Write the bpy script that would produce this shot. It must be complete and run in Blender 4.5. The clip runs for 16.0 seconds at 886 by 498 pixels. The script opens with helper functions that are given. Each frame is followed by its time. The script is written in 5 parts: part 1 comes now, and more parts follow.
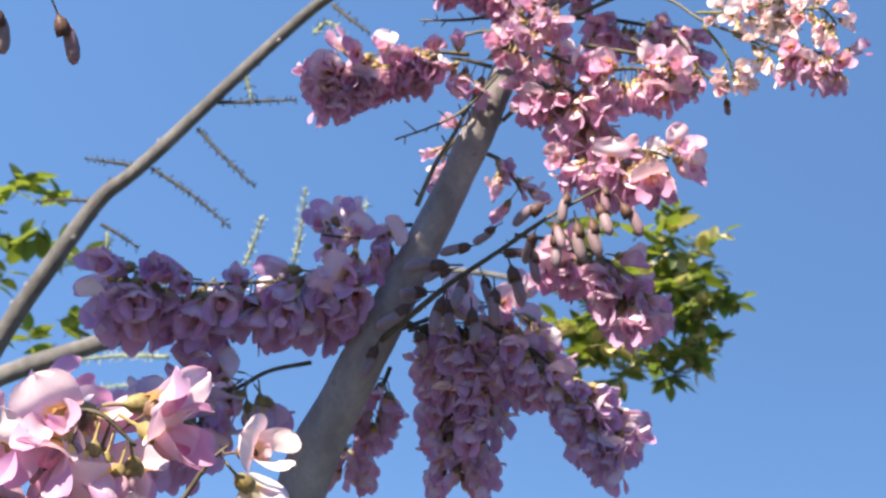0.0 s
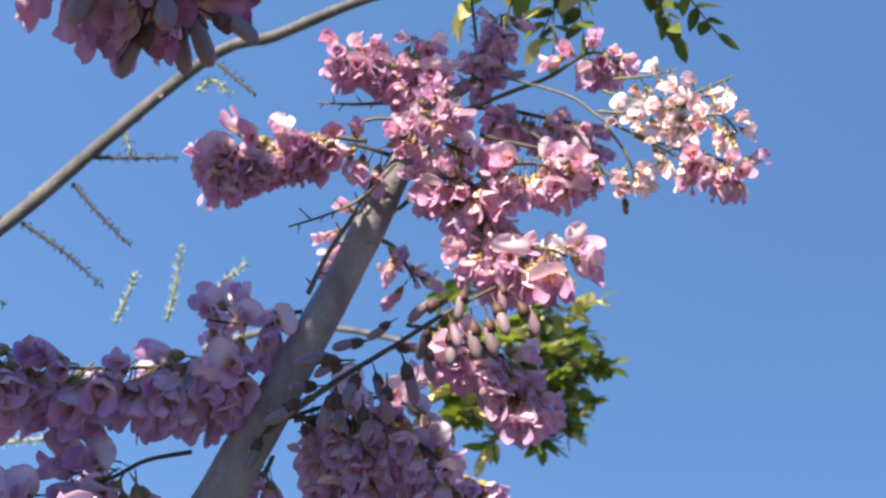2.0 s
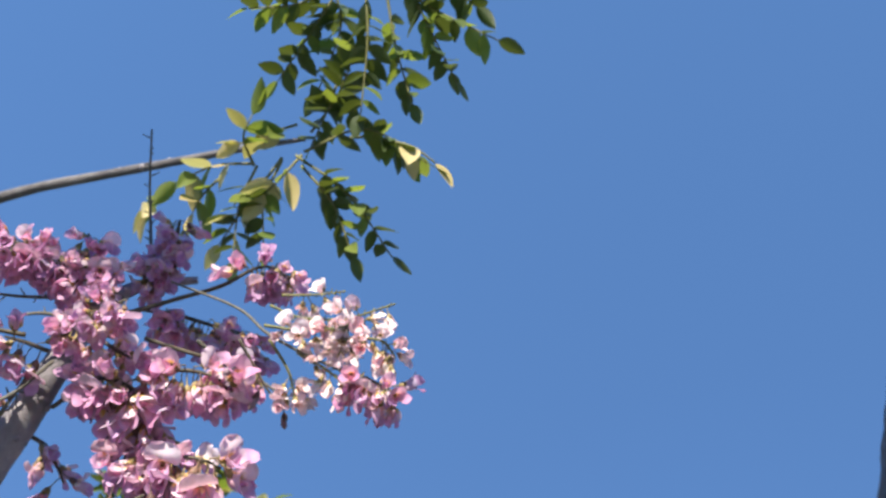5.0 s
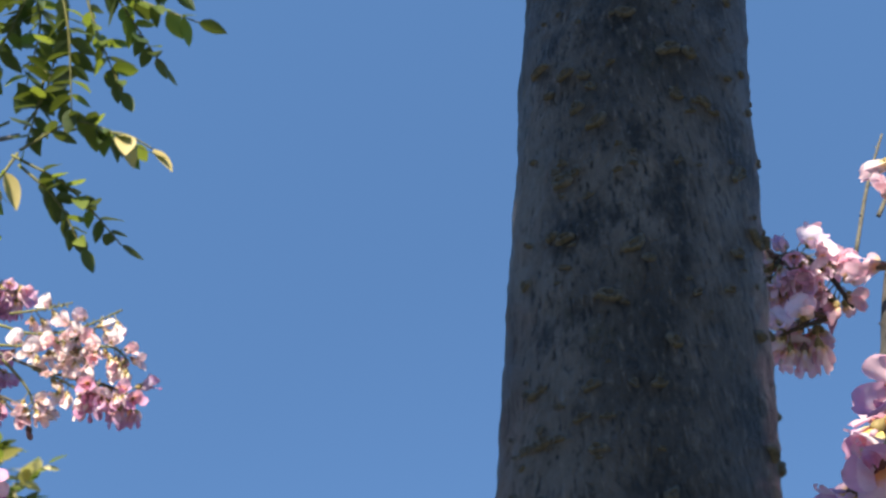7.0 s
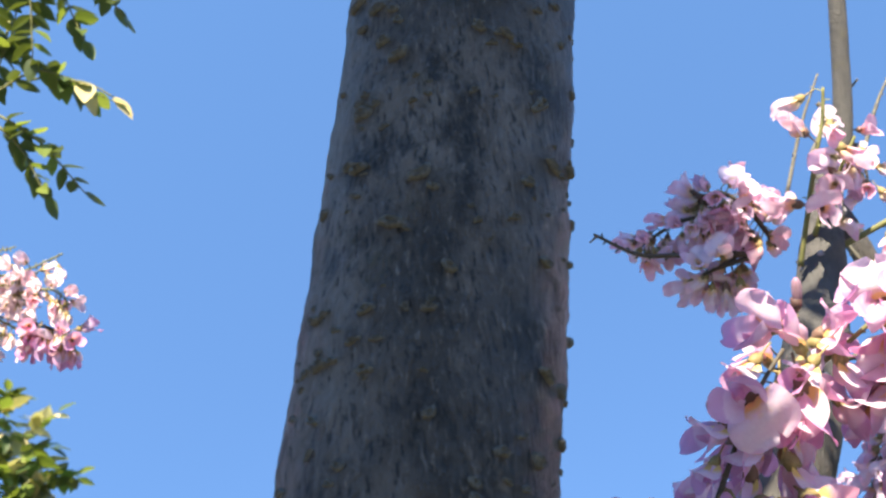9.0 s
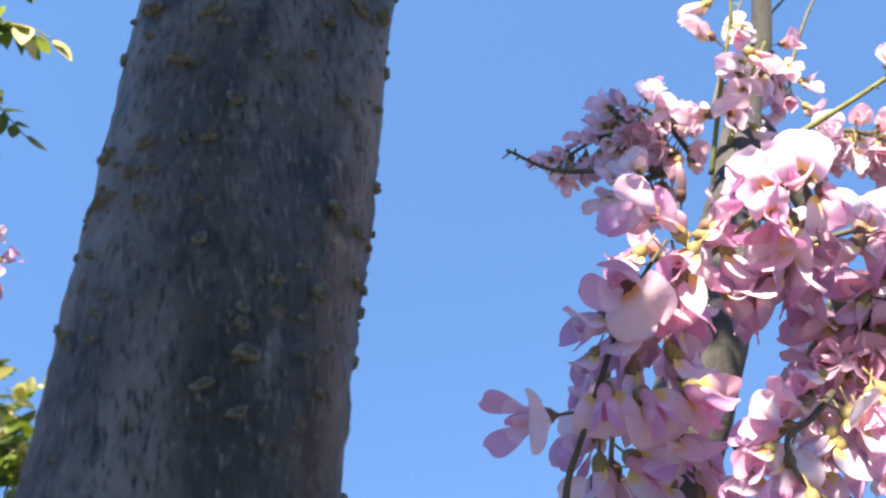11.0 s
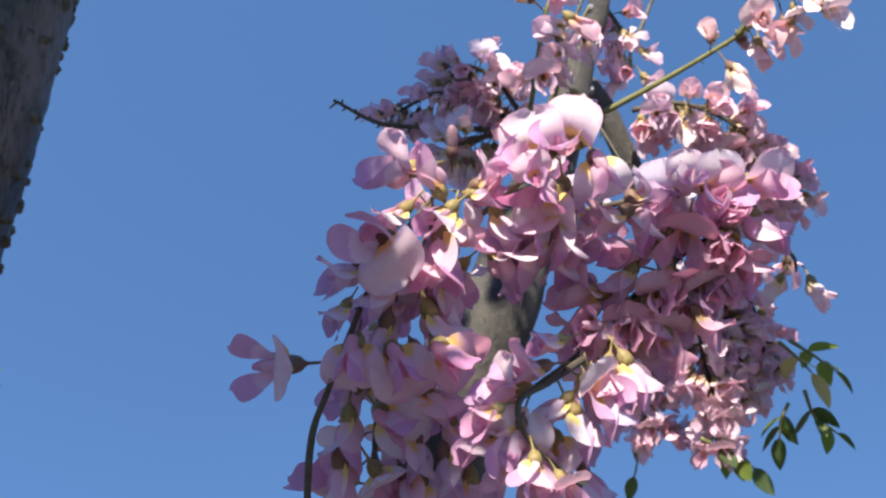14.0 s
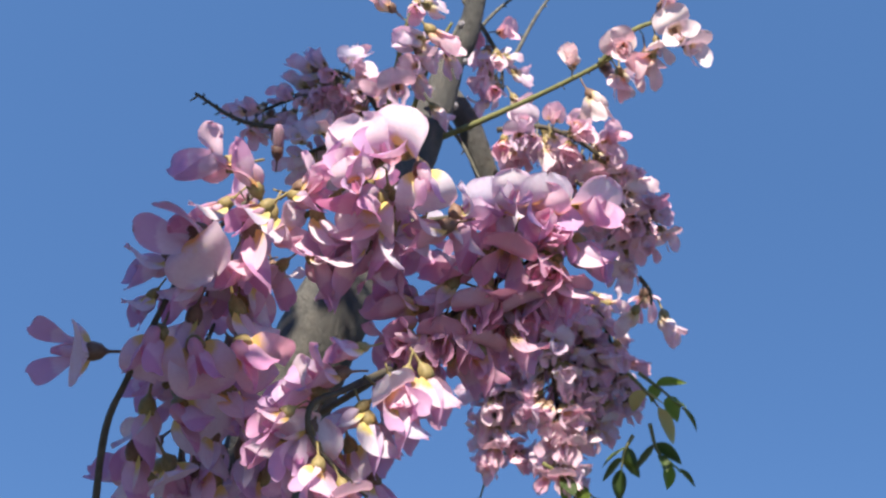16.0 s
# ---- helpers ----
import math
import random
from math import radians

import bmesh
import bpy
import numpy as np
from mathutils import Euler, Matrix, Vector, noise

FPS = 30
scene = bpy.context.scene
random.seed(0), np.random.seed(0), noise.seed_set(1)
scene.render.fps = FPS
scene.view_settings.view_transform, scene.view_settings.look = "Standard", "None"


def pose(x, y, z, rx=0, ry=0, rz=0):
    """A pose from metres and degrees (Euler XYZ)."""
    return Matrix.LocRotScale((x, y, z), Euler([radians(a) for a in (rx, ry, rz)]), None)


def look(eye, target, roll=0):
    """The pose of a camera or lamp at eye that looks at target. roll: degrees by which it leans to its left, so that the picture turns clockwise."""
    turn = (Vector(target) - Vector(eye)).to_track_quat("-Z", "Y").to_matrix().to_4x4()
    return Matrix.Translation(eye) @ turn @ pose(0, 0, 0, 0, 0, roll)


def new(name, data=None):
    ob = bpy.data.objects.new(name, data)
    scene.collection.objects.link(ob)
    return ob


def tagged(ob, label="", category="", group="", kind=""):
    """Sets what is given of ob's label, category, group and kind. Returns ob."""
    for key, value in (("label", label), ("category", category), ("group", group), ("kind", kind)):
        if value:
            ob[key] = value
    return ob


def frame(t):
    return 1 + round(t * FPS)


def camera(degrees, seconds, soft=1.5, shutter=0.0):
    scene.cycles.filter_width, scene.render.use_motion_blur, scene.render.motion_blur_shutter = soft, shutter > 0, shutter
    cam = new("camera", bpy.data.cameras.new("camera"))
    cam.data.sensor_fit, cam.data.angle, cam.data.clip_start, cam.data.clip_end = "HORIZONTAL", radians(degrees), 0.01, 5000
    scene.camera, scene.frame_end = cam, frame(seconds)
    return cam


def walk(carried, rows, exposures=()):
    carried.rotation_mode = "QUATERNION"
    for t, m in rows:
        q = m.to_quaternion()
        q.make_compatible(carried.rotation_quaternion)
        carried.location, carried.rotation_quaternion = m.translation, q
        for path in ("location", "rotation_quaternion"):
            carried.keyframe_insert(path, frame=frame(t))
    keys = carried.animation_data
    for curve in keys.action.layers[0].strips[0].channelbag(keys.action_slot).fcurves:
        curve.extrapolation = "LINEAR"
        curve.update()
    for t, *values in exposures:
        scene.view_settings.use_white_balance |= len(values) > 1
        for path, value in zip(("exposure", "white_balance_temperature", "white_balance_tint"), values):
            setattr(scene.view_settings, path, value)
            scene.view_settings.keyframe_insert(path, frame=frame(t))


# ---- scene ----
# ---- camera and its way ----
cam = camera(36.00, 16.0, soft=2.4)
cam.data.dof.use_dof = True
cam.data.dof.focus_distance, cam.data.dof.aperture_fstop = 0.45, 38.0
PATH = [
    (0, (-0.1709, 0.0495, 1.4459), (0.2902, 1.8935, 2.0681), 6.67),
    (0.5, (-0.1325, 0.0390, 1.4373), (0.2395, 1.8826, 2.1176), 9.05),
    (1, (-0.0963, 0.0329, 1.4486), (0.2286, 1.8896, 2.1172), 9.61),
    (1.5, (-0.1283, 0.0337, 1.4789), (0.3302, 1.8805, 2.0946), 8.13),
    (2, (-0.1850, 0.0607, 1.4753), (0.4476, 1.8259, 2.1709), 6.62),
    (2.5, (-0.1957, 0.0802, 1.4656), (0.5145, 1.7744, 2.2563), 6.41),
    (3, (-0.1593, 0.0545, 1.4610), (0.4996, 1.7433, 2.3058), 6.39),
    (3.5, (-0.1214, 0.0446, 1.4656), (0.4824, 1.7186, 2.3782), 9.12),
    (3.7, (-0.1237, 0.0446, 1.4669), (0.5022, 1.6962, 2.4052), 9.20),
    (5.8, (-0.2047, 0.0339, 1.4889), (0.9076, 1.3936, 2.4449), 1.75),
    (6, (-0.2091, 0.0264, 1.4859), (0.9383, 1.3671, 2.4274), 0.48),
    (6.5, (-0.2281, -0.0052, 1.4860), (1.0197, 1.2754, 2.3822), -4.27),
    (7, (-0.1896, -0.0202, 1.5042), (1.0541, 1.2925, 2.3586), -6.16),
    (7.5, (-0.1668, -0.0420, 1.5078), (1.0645, 1.3009, 2.3324), -6.02),
    (8, (-0.1604, -0.0589, 1.5052), (1.0509, 1.3161, 2.3064), -5.65),
    (8.2, (-0.1578, -0.0573, 1.5000), (1.0530, 1.3162, 2.3046), -5.40),
    (10.3, (-0.1244, -0.0659, 1.4815), (1.0724, 1.3309, 2.2667), -5.79),
    (10.5, (-0.1174, -0.0664, 1.4724), (1.0796, 1.3256, 2.2660), -5.94),
    (11, (-0.0993, -0.0713, 1.4590), (1.0869, 1.3316, 2.2495), -5.83),
    (11.5, (-0.0854, -0.0773, 1.4512), (1.0868, 1.3395, 2.2376), -5.33),
    (12, (-0.0773, -0.0831, 1.4487), (1.1110, 1.3274, 2.2223), -5.17),
    (12.5, (-0.0684, -0.0897, 1.4468), (1.1433, 1.3063, 2.2102), -4.72),
    (13, (-0.0574, -0.0994, 1.4487), (1.1761, 1.2924, 2.1845), -4.07),
    (13.5, (-0.0465, -0.1118, 1.4505), (1.1773, 1.2933, 2.1772), -3.33),
    (14, (-0.0405, -0.1175, 1.4514), (1.1739, 1.2926, 2.1840), -2.33),
    (14.5, (-0.0301, -0.1170, 1.4407), (1.1955, 1.2706, 2.1975), -0.93),
    (15, (-0.0233, -0.1196, 1.4389), (1.2306, 1.2399, 2.2001), -0.14),
    (15.5, (-0.0147, -0.1298, 1.4407), (1.2530, 1.2175, 2.2009), 0.70),
    (16, (-0.0037, -0.1449, 1.4489), (1.2570, 1.2113, 2.2046), 1.68),
]
EXPOSURES = [(0.0, 1.54, 7100, 10), (1.5, 1.49, 7000, 10), (2.5, 1.42, 6800, 10), (3.5, 1.34, 6600, 10), (5.8, 1.19, 6500, 10), (6.4, 1.19, 7200, 5), (7.0, 1.24, 7000, 7), (8.0, 1.69, 6900, 9), (8.2, 1.74, 6900, 9), (10.3, 1.99, 7000, 10), (11.0, 1.96, 7000, 10), (11.9, 1.76, 7000, 10), (12.7, 1.34, 6800, 10), (14.5, 1.14, 6550, 10), (16.0, 1.11, 6500, 10)]
walk(cam, [(t, look(eye, target, roll)) for t, eye, target, roll in PATH], EXPOSURES)

# ---- daylight ----
TO_SUN = Vector((-0.58, -0.46, 0.67)).normalized()
world = bpy.data.worlds.new("sky")
scene.world = world
world.use_nodes = True
wn = world.node_tree.nodes
sky = wn.new("ShaderNodeTexSky")
sky.sky_type = "NISHITA"
sky.sun_disc = False
sky.sun_elevation = math.asin(TO_SUN.z)
sky.sun_rotation = math.atan2(TO_SUN.x, TO_SUN.y)
sky.altitude, sky.air_density, sky.dust_density, sky.ozone_density = 4000.0, 1.0, 0.0, 7.0
# the sky grows brighter towards the sun's side
place = wn.new("ShaderNodeTexCoord")
sunward = wn.new("ShaderNodeVectorMath")
sunward.operation = "DOT_PRODUCT"
sunward.inputs[1].default_value = Vector((TO_SUN.x, TO_SUN.y, 0)).normalized()
glow = wn.new("ShaderNodeMapRange")
glow.inputs["From Min"].default_value, glow.inputs["From Max"].default_value = -0.9, -0.3
glow.inputs["To Min"].default_value, glow.inputs["To Max"].default_value = 0.086, 0.116
world.node_tree.links.new(place.outputs["Generated"], sunward.inputs[0])
world.node_tree.links.new(sunward.outputs["Value"], glow.inputs["Value"])
world.node_tree.links.new(glow.outputs[0], wn["Background"].inputs["Strength"])
even = wn.new("ShaderNodeMix")
even.data_type = "RGBA"
even.inputs[0].default_value = 0.82
even.inputs[7].default_value = (0.50, 1.17, 2.68, 1)
world.node_tree.links.new(sky.outputs["Color"], even.inputs[6])
world.node_tree.links.new(even.outputs[2], wn["Background"].inputs["Color"])
sun_data = bpy.data.lights.new("sun", "SUN")
sun_data.energy, sun_data.angle, sun_data.color = 4.6, radians(0.5), (1.0, 0.89, 0.73)
sun = new("sun", sun_data)
sun.matrix_world = look((0, 0, 5), Vector((0, 0, 5)) - TO_SUN)


# ---- materials ----
def nodes_of(name):
    mat = bpy.data.materials.new(name)
    mat.use_nodes = True
    nt = mat.node_tree
    return mat, nt, nt.nodes["Principled BSDF"]


def add(nt, kind, **values):
    n = nt.nodes.new("ShaderNode" + kind)
    for key, value in values.items():
        n.inputs[key.replace("_", " ")].default_value = value
    return n


def ramp(nt, source, *stops):
    n = nt.nodes.new("ShaderNodeValToRGB")
    while len(n.color_ramp.elements) < len(stops):
        n.color_ramp.elements.new(0.5)
    for e, (at, colour) in zip(n.color_ramp.elements, stops):
        e.position, e.color = at, (*colour, 1)
    nt.links.new(source, n.inputs["Fac"])
    return n.outputs["Color"]


def mixed(nt, fac, a, b, mode="MIX"):
    n = nt.nodes.new("ShaderNodeMix")
    n.data_type, n.blend_type = "RGBA", mode
    for key, value in ((0, fac), (6, a), (7, b)):
        if isinstance(value, bpy.types.NodeSocket):
            nt.links.new(value, n.inputs[key])
        elif key:
            n.inputs[key].default_value = (*value, 1)
        else:
            n.inputs[key].default_value = value
    return n.outputs[2]


def noise_tex(nt, scale, detail=4.0, rough=0.55, stretch=(1, 1, 1), local=True):
    co = nt.nodes.new("ShaderNodeTexCoord")
    mp = nt.nodes.new("ShaderNodeMapping")
    mp.inputs["Scale"].default_value = stretch
    n = add(nt, "TexNoise", Scale=scale, Detail=detail, Roughness=rough)
    nt.links.new(co.outputs["Object" if local else "Generated"], mp.inputs["Vector"])
    nt.links.new(mp.outputs[0], n.inputs["Vector"])
    return n.outputs["Fac"]


def relief(nt, bsdf, height, strength, distance):
    b = add(nt, "Bump", Strength=strength, Distance=distance)
    nt.links.new(height, b.inputs["Height"])
    nt.links.new(b.outputs[0], bsdf.inputs["Normal"])


def thin(nt, bsdf, colour, share):
    """Lets light through a petal or a leaf: a share of it is scattered to the other side."""
    tr = nt.nodes.new("ShaderNodeBsdfTranslucent")
    mx = nt.nodes.new("ShaderNodeMixShader")
    mx.inputs[0].default_value = share
    nt.links.new(colour, tr.inputs["Color"])
    nt.links.new(bsdf.outputs[0], mx.inputs[1])
    nt.links.new(tr.outputs[0], mx.inputs[2])
    nt.links.new(mx.outputs[0], nt.nodes["Material Output"].inputs["Surface"])


def petal_material(name, inner, middle, edge, near, far, share=0.45):
    """inner colour at the claw, middle on the blade, edge at the rim, by the distance from the claw."""
    mat, nt, bsdf = nodes_of(name)
    co = nt.nodes.new("ShaderNodeTexCoord")
    sub = nt.nodes.new("ShaderNodeVectorMath")
    sub.operation = "DISTANCE"
    sub.inputs[1].default_value = (0.0, 0.0, 0.012)
    nt.links.new(co.outputs["Object"], sub.inputs[0])
    far_off = add(nt, "MapRange")
    far_off.inputs["From Min"].default_value, far_off.inputs["From Max"].default_value = near, far
    nt.links.new(sub.outputs["Value"], far_off.inputs["Value"])
    blotch = noise_tex(nt, 260.0, 3.0)
    wob = nt.nodes.new("ShaderNodeMath")
    wob.operation = "MULTIPLY_ADD"
    nt.links.new(blotch, wob.inputs[0])
    wob.inputs[1].default_value = 0.35
    nt.links.new(far_off.outputs[0], wob.inputs[2])
    colour = ramp(nt, wob.outputs[0], (0.27, inner), (0.44, middle), (0.78, middle), (1.15 / 1.35, edge), (1.0, edge))
    info = nt.nodes.new("ShaderNodeObjectInfo")
    tint = ramp(nt, info.outputs["Random"], (0.0, (1.0, 0.74, 0.86)), (0.22, (0.98, 0.90, 0.97)), (0.5, (1.0, 1.0, 1.0)), (0.72, (0.84, 0.86, 1.0)), (0.86, (0.92, 0.92, 1.0)), (1.0, (0.98, 0.80, 0.88)))
    colour = mixed(nt, 1.0, colour, tint, "MULTIPLY")
    veins = noise_tex(nt, 900.0, 2.0, 0.5, (1, 1, 0.2))
    colour = mixed(nt, ramp(nt, veins, (0.35, (0, 0, 0)), (0.8, (0.22, 0.22, 0.22))), colour, (0.62, 0.36, 0.54))
    nt.links.new(colour, bsdf.inputs["Base Color"])
    bsdf.inputs["Roughness"].default_value = 0.55
    bsdf.inputs["Sheen Weight"].default_value = 0.10
    relief(nt, bsdf, veins, 0.25, 0.0006)
    thin(nt, bsdf, mixed(nt, 1.0, colour, (0.98, 0.68, 0.77), "MULTIPLY"), share)
    return mat


def leaf_material(name, dark, light, share=0.4):
    mat, nt, bsdf = nodes_of(name)
    info = nt.nodes.new("ShaderNodeObjectInfo")
    colour = mixed(nt, info.outputs["Random"], dark, light)
    blotch = noise_tex(nt, 140.0, 4.0)
    colour = mixed(nt, ramp(nt, blotch, (0.4, (0, 0, 0)), (0.8, (0.4, 0.4, 0.4))), colour, light)
    nt.links.new(colour, bsdf.inputs["Base Color"])
    bsdf.inputs["Roughness"].default_value = 0.42
    relief(nt, bsdf, noise_tex(nt, 500.0, 2.0, 0.5, (1, 0.3, 1)), 0.3, 0.001)
    thin(nt, bsdf, mixed(nt, 0.5, colour, (0.30, 0.38, 0.03)), share)
    return mat


def bark_material(name, dark, mid, pale, scale=1.0, moss=0.0):
    mat, nt, bsdf = nodes_of(name)
    broad = noise_tex(nt, 40.0 * scale, 6.0, 0.65, (1, 1, 0.6))
    fine = noise_tex(nt, 420.0 * scale, 6.0, 0.7, (1, 1, 0.6))
    colour = ramp(nt, broad, (0.34, dark), (0.5, mid), (0.68, pale))
    colour = mixed(nt, ramp(nt, fine, (0.3, (0.55, 0.55, 0.55)), (0.7, (0, 0, 0))), colour, dark)
    if moss:
        patch = noise_tex(nt, 60.0 * scale, 4.0, 0.65)
        colour = mixed(nt, ramp(nt, patch, (0.60, (0, 0, 0)), (0.72, (moss, moss, moss))), colour, (0.10, 0.10, 0.035))
    nt.links.new(colour, bsdf.inputs["Base Color"])
    bsdf.inputs["Roughness"].default_value = 0.85
    both = mixed(nt, 0.5, broad, fine)
    relief(nt, bsdf, both, 0.9, 0.004)
    return mat


def trunk_material():
    """Dark grey bark, smooth between fine upright cracks, with pale bloom, dark stains and a little moss."""
    mat, nt, bsdf = nodes_of("dark_bark")
    broad = noise_tex(nt, 26.0, 5.0, 0.6, (1, 1, 0.45))
    stain = noise_tex(nt, 60.0, 6.0, 0.7, (1, 1, 0.6))
    crack = noise_tex(nt, 700.0, 5.0, 0.7, (1, 1, 0.28))
    fine = noise_tex(nt, 1800.0, 3.0, 0.6, (1, 1, 0.5))
    colour = ramp(nt, broad, (0.36, (0.048, 0.037, 0.028)), (0.5, (0.122, 0.098, 0.078)), (0.64, (0.262, 0.217, 0.178)))
    colour = mixed(nt, ramp(nt, stain, (0.36, (0.9, 0.9, 0.9)), (0.48, (0, 0, 0))), colour, (0.020, 0.015, 0.011))
    colour = mixed(nt, ramp(nt, stain, (0.58, (0, 0, 0)), (0.68, (0.6, 0.6, 0.6))), colour, (0.30, 0.25, 0.205))
    colour = mixed(nt, ramp(nt, crack, (0.37, (0.95, 0.95, 0.95)), (0.46, (0, 0, 0))), colour, (0.014, 0.011, 0.008))
    colour = mixed(nt, ramp(nt, crack, (0.57, (0, 0, 0)), (0.68, (0.6, 0.6, 0.6))), colour, (0.40, 0.33, 0.265))
    patch = noise_tex(nt, 48.0, 4.0, 0.65)
    colour = mixed(nt, ramp(nt, patch, (0.60, (0, 0, 0)), (0.72, (0.55, 0.55, 0.55))), colour, (0.070, 0.072, 0.022))
    nt.links.new(colour, bsdf.inputs["Base Color"])
    bsdf.inputs["Roughness"].default_value = 0.4
    relief(nt, bsdf, mixed(nt, 0.25, crack, fine), 1.0, 0.006)
    return mat


def plain_material(name, a, b, scale=300.0, rough=0.7):
    mat, nt, bsdf = nodes_of(name)
    n = noise_tex(nt, scale, 4.0)
    nt.links.new(ramp(nt, n, (0.3, a), (0.7, b)), bsdf.inputs["Base Color"])
    bsdf.inputs["Roughness"].default_value = rough
    relief(nt, bsdf, n, 0.3, 0.0006)
    return mat


STANDARD = petal_material("standard_petal", (0.90, 0.77, 0.21), (0.89, 0.83, 0.88), (0.79, 0.62, 0.77), 0.004, 0.022, 0.40)
WING = petal_material("wing_petal", (0.89, 0.82, 0.85), (0.82, 0.68, 0.80), (0.68, 0.43, 0.66), 0.000, 0.021, 0.40)
KEEL = petal_material("keel_petal", (0.92, 0.84, 0.76), (0.89, 0.72, 0.80), (0.79, 0.50, 0.68), 0.000, 0.016, 0.55)
BUD = petal_material("bud_petal", (0.19, 0.135, 0.145), (0.235, 0.18, 0.20), (0.25, 0.175, 0.215), 0.002, 0.022, 0.1)
CALYX = plain_material("calyx", (0.17, 0.13, 0.05), (0.32, 0.25, 0.10), 400.0, 0.6)
CALYX_BROWN = plain_material("calyx_brown", (0.12, 0.07, 0.05), (0.22, 0.13, 0.09), 400.0, 0.6)
CALYX_DARK = plain_material("calyx_dark", (0.05, 0.025, 0.022), (0.11, 0.055, 0.045), 400.0, 0.6)
STALK = plain_material("flower_stalk", (0.050, 0.042, 0.032), (0.105, 0.090, 0.062), 250.0)
STALK_GREEN = plain_material("green_stalk", (0.10, 0.11, 0.035), (0.20, 0.20, 0.075), 250.0)
TWIG = plain_material("bare_twig", (0.075, 0.072, 0.060), (0.17, 0.165, 0.135), 500.0, 0.85)
TWIG_DARK = plain_material("dark_scaly_twig", (0.035, 0.036, 0.034), (0.085, 0.085, 0.075), 500.0, 0.85)
TWIG_PALE = plain_material("pale_scaly_twig", (0.20, 0.24, 0.15), (0.36, 0.40, 0.27), 500.0, 0.85)
LEAF = leaf_material("green_leaf", (0.030, 0.060, 0.018), (0.075, 0.115, 0.028), 0.2)
LEAF_FRESH = leaf_material("fresh_leaf", (0.10, 0.17, 0.03), (0.22, 0.28, 0.06), 0.5)
LEAF_YELLOW = leaf_material("yellow_leaf", (0.55, 0.44, 0.16), (0.80, 0.72, 0.42), 0.4)
BARK = bark_material("grey_bark", (0.21, 0.20, 0.225), (0.35, 0.335, 0.37), (0.47, 0.45, 0.475))
BARK_GREY = bark_material("lilac_grey_bark", (0.085, 0.084, 0.09), (0.155, 0.152, 0.162), (0.24, 0.235, 0.245))
BARK_DARK = trunk_material()
BARK_LICHEN = bark_material("lichen_bark", (0.055, 0.055, 0.055), (0.100, 0.098, 0.094), (0.165, 0.156, 0.138), 1.3, 0.2)
LENTICEL = plain_material("lenticel", (0.040, 0.036, 0.029), (0.175, 0.156, 0.120), 900.0, 0.9)


# ---- building helpers ----
def part(name, bm, material, parent, label=""):
    """Links a bmesh (or a finished mesh) as one mesh object under a thing or a part."""
    mesh = bm
    if isinstance(bm, bmesh.types.BMesh):
        mesh = bpy.data.meshes.new(name)
        bm.to_mesh(mesh)
        bm.free()
        mesh.materials.append(material)
    ob = new(name, mesh)
    ob.parent = parent
    return tagged(ob, label)


def thing(name, at, label, category, group="", kind=""):
    ob = new(name)
    ob.location = at
    ob.empty_display_size = 0.02
    return tagged(ob, label, category, group, kind)


def curve_points(ctrl, steps):
    """A smooth line through the points."""
    p = [Vector(c) for c in ctrl]
    p = [2 * p[0] - p[1]] + p + [2 * p[-1] - p[-2]]
    out = []
    for i in range(1, len(p) - 2):
        for k in range(steps):
            t = k / steps
            a, b, c, d = p[i - 1 : i + 3]
            out.append(0.5 * (2 * b + (c - a) * t + (2 * a - 5 * b + 4 * c - d) * t * t + (3 * b - a - 3 * c + d) * t**3))
    return out + [p[-2]]


def tube(ctrl, radii, sides=10, steps=6, rough=0.0, knots=0.0, at=(0, 0, 0), grain=0.0):
    """A bmesh tube along the points, with radii spread evenly from the first to the last, closed at its ends."""
    pts = curve_points(ctrl, steps)
    bm = bmesh.new()
    rings, n = [], len(pts)
    side = Vector((0.31, 0.17, 0.93)).cross(pts[1] - pts[0]).normalized()
    for i, p in enumerate(pts):
        ahead = (pts[min(i + 1, n - 1)] - pts[max(i - 1, 0)]).normalized()
        side = (side - ahead * side.dot(ahead)).normalized()
        up = ahead.cross(side)
        f = i / (n - 1) * (len(radii) - 1)
        k = min(int(f), len(radii) - 2)
        r = radii[k] + (radii[k + 1] - radii[k]) * (f - k)
        ring = []
        for s in range(sides):
            a = s * math.tau / sides
            way = side * math.cos(a) + up * math.sin(a)
            q = p + way * r
            bump = rough * noise.noise(q * 40) + rough * 0.6 * noise.noise(q * 110) + knots * max(0.0, noise.noise(q * 22) - 0.35)
            if grain:
                bump += grain * max(0.0, noise.noise(q * 260)) + grain * 0.5 * noise.noise(q * 700)
            ring.append(bm.verts.new(q + way * r * bump - Vector(at)))
        rings.append(ring)
    for a, b in zip(rings, rings[1:]):
        for s in range(sides):
            bm.faces.new((a[s], a[(s + 1) % sides], b[(s + 1) % sides], b[s])).smooth = True
    bm.faces.new(rings[0][::-1])
    bm.faces.new(rings[-1])
    return bm


def sheet(rows):
    """A smooth bmesh through rows of points."""
    bm = bmesh.new()
    grid = [[bm.verts.new(p) for p in row] for row in rows]
    for a, b in zip(grid, grid[1:]):
        for i in range(len(a) - 1):
            bm.faces.new((a[i], a[i + 1], b[i + 1], b[i])).smooth = True
    return bm


def kept(name, bm, material):
    mesh = bpy.data.meshes.new(name)
    bm.to_mesh(mesh)
    bm.free()
    mesh.materials.append(material)
    return mesh


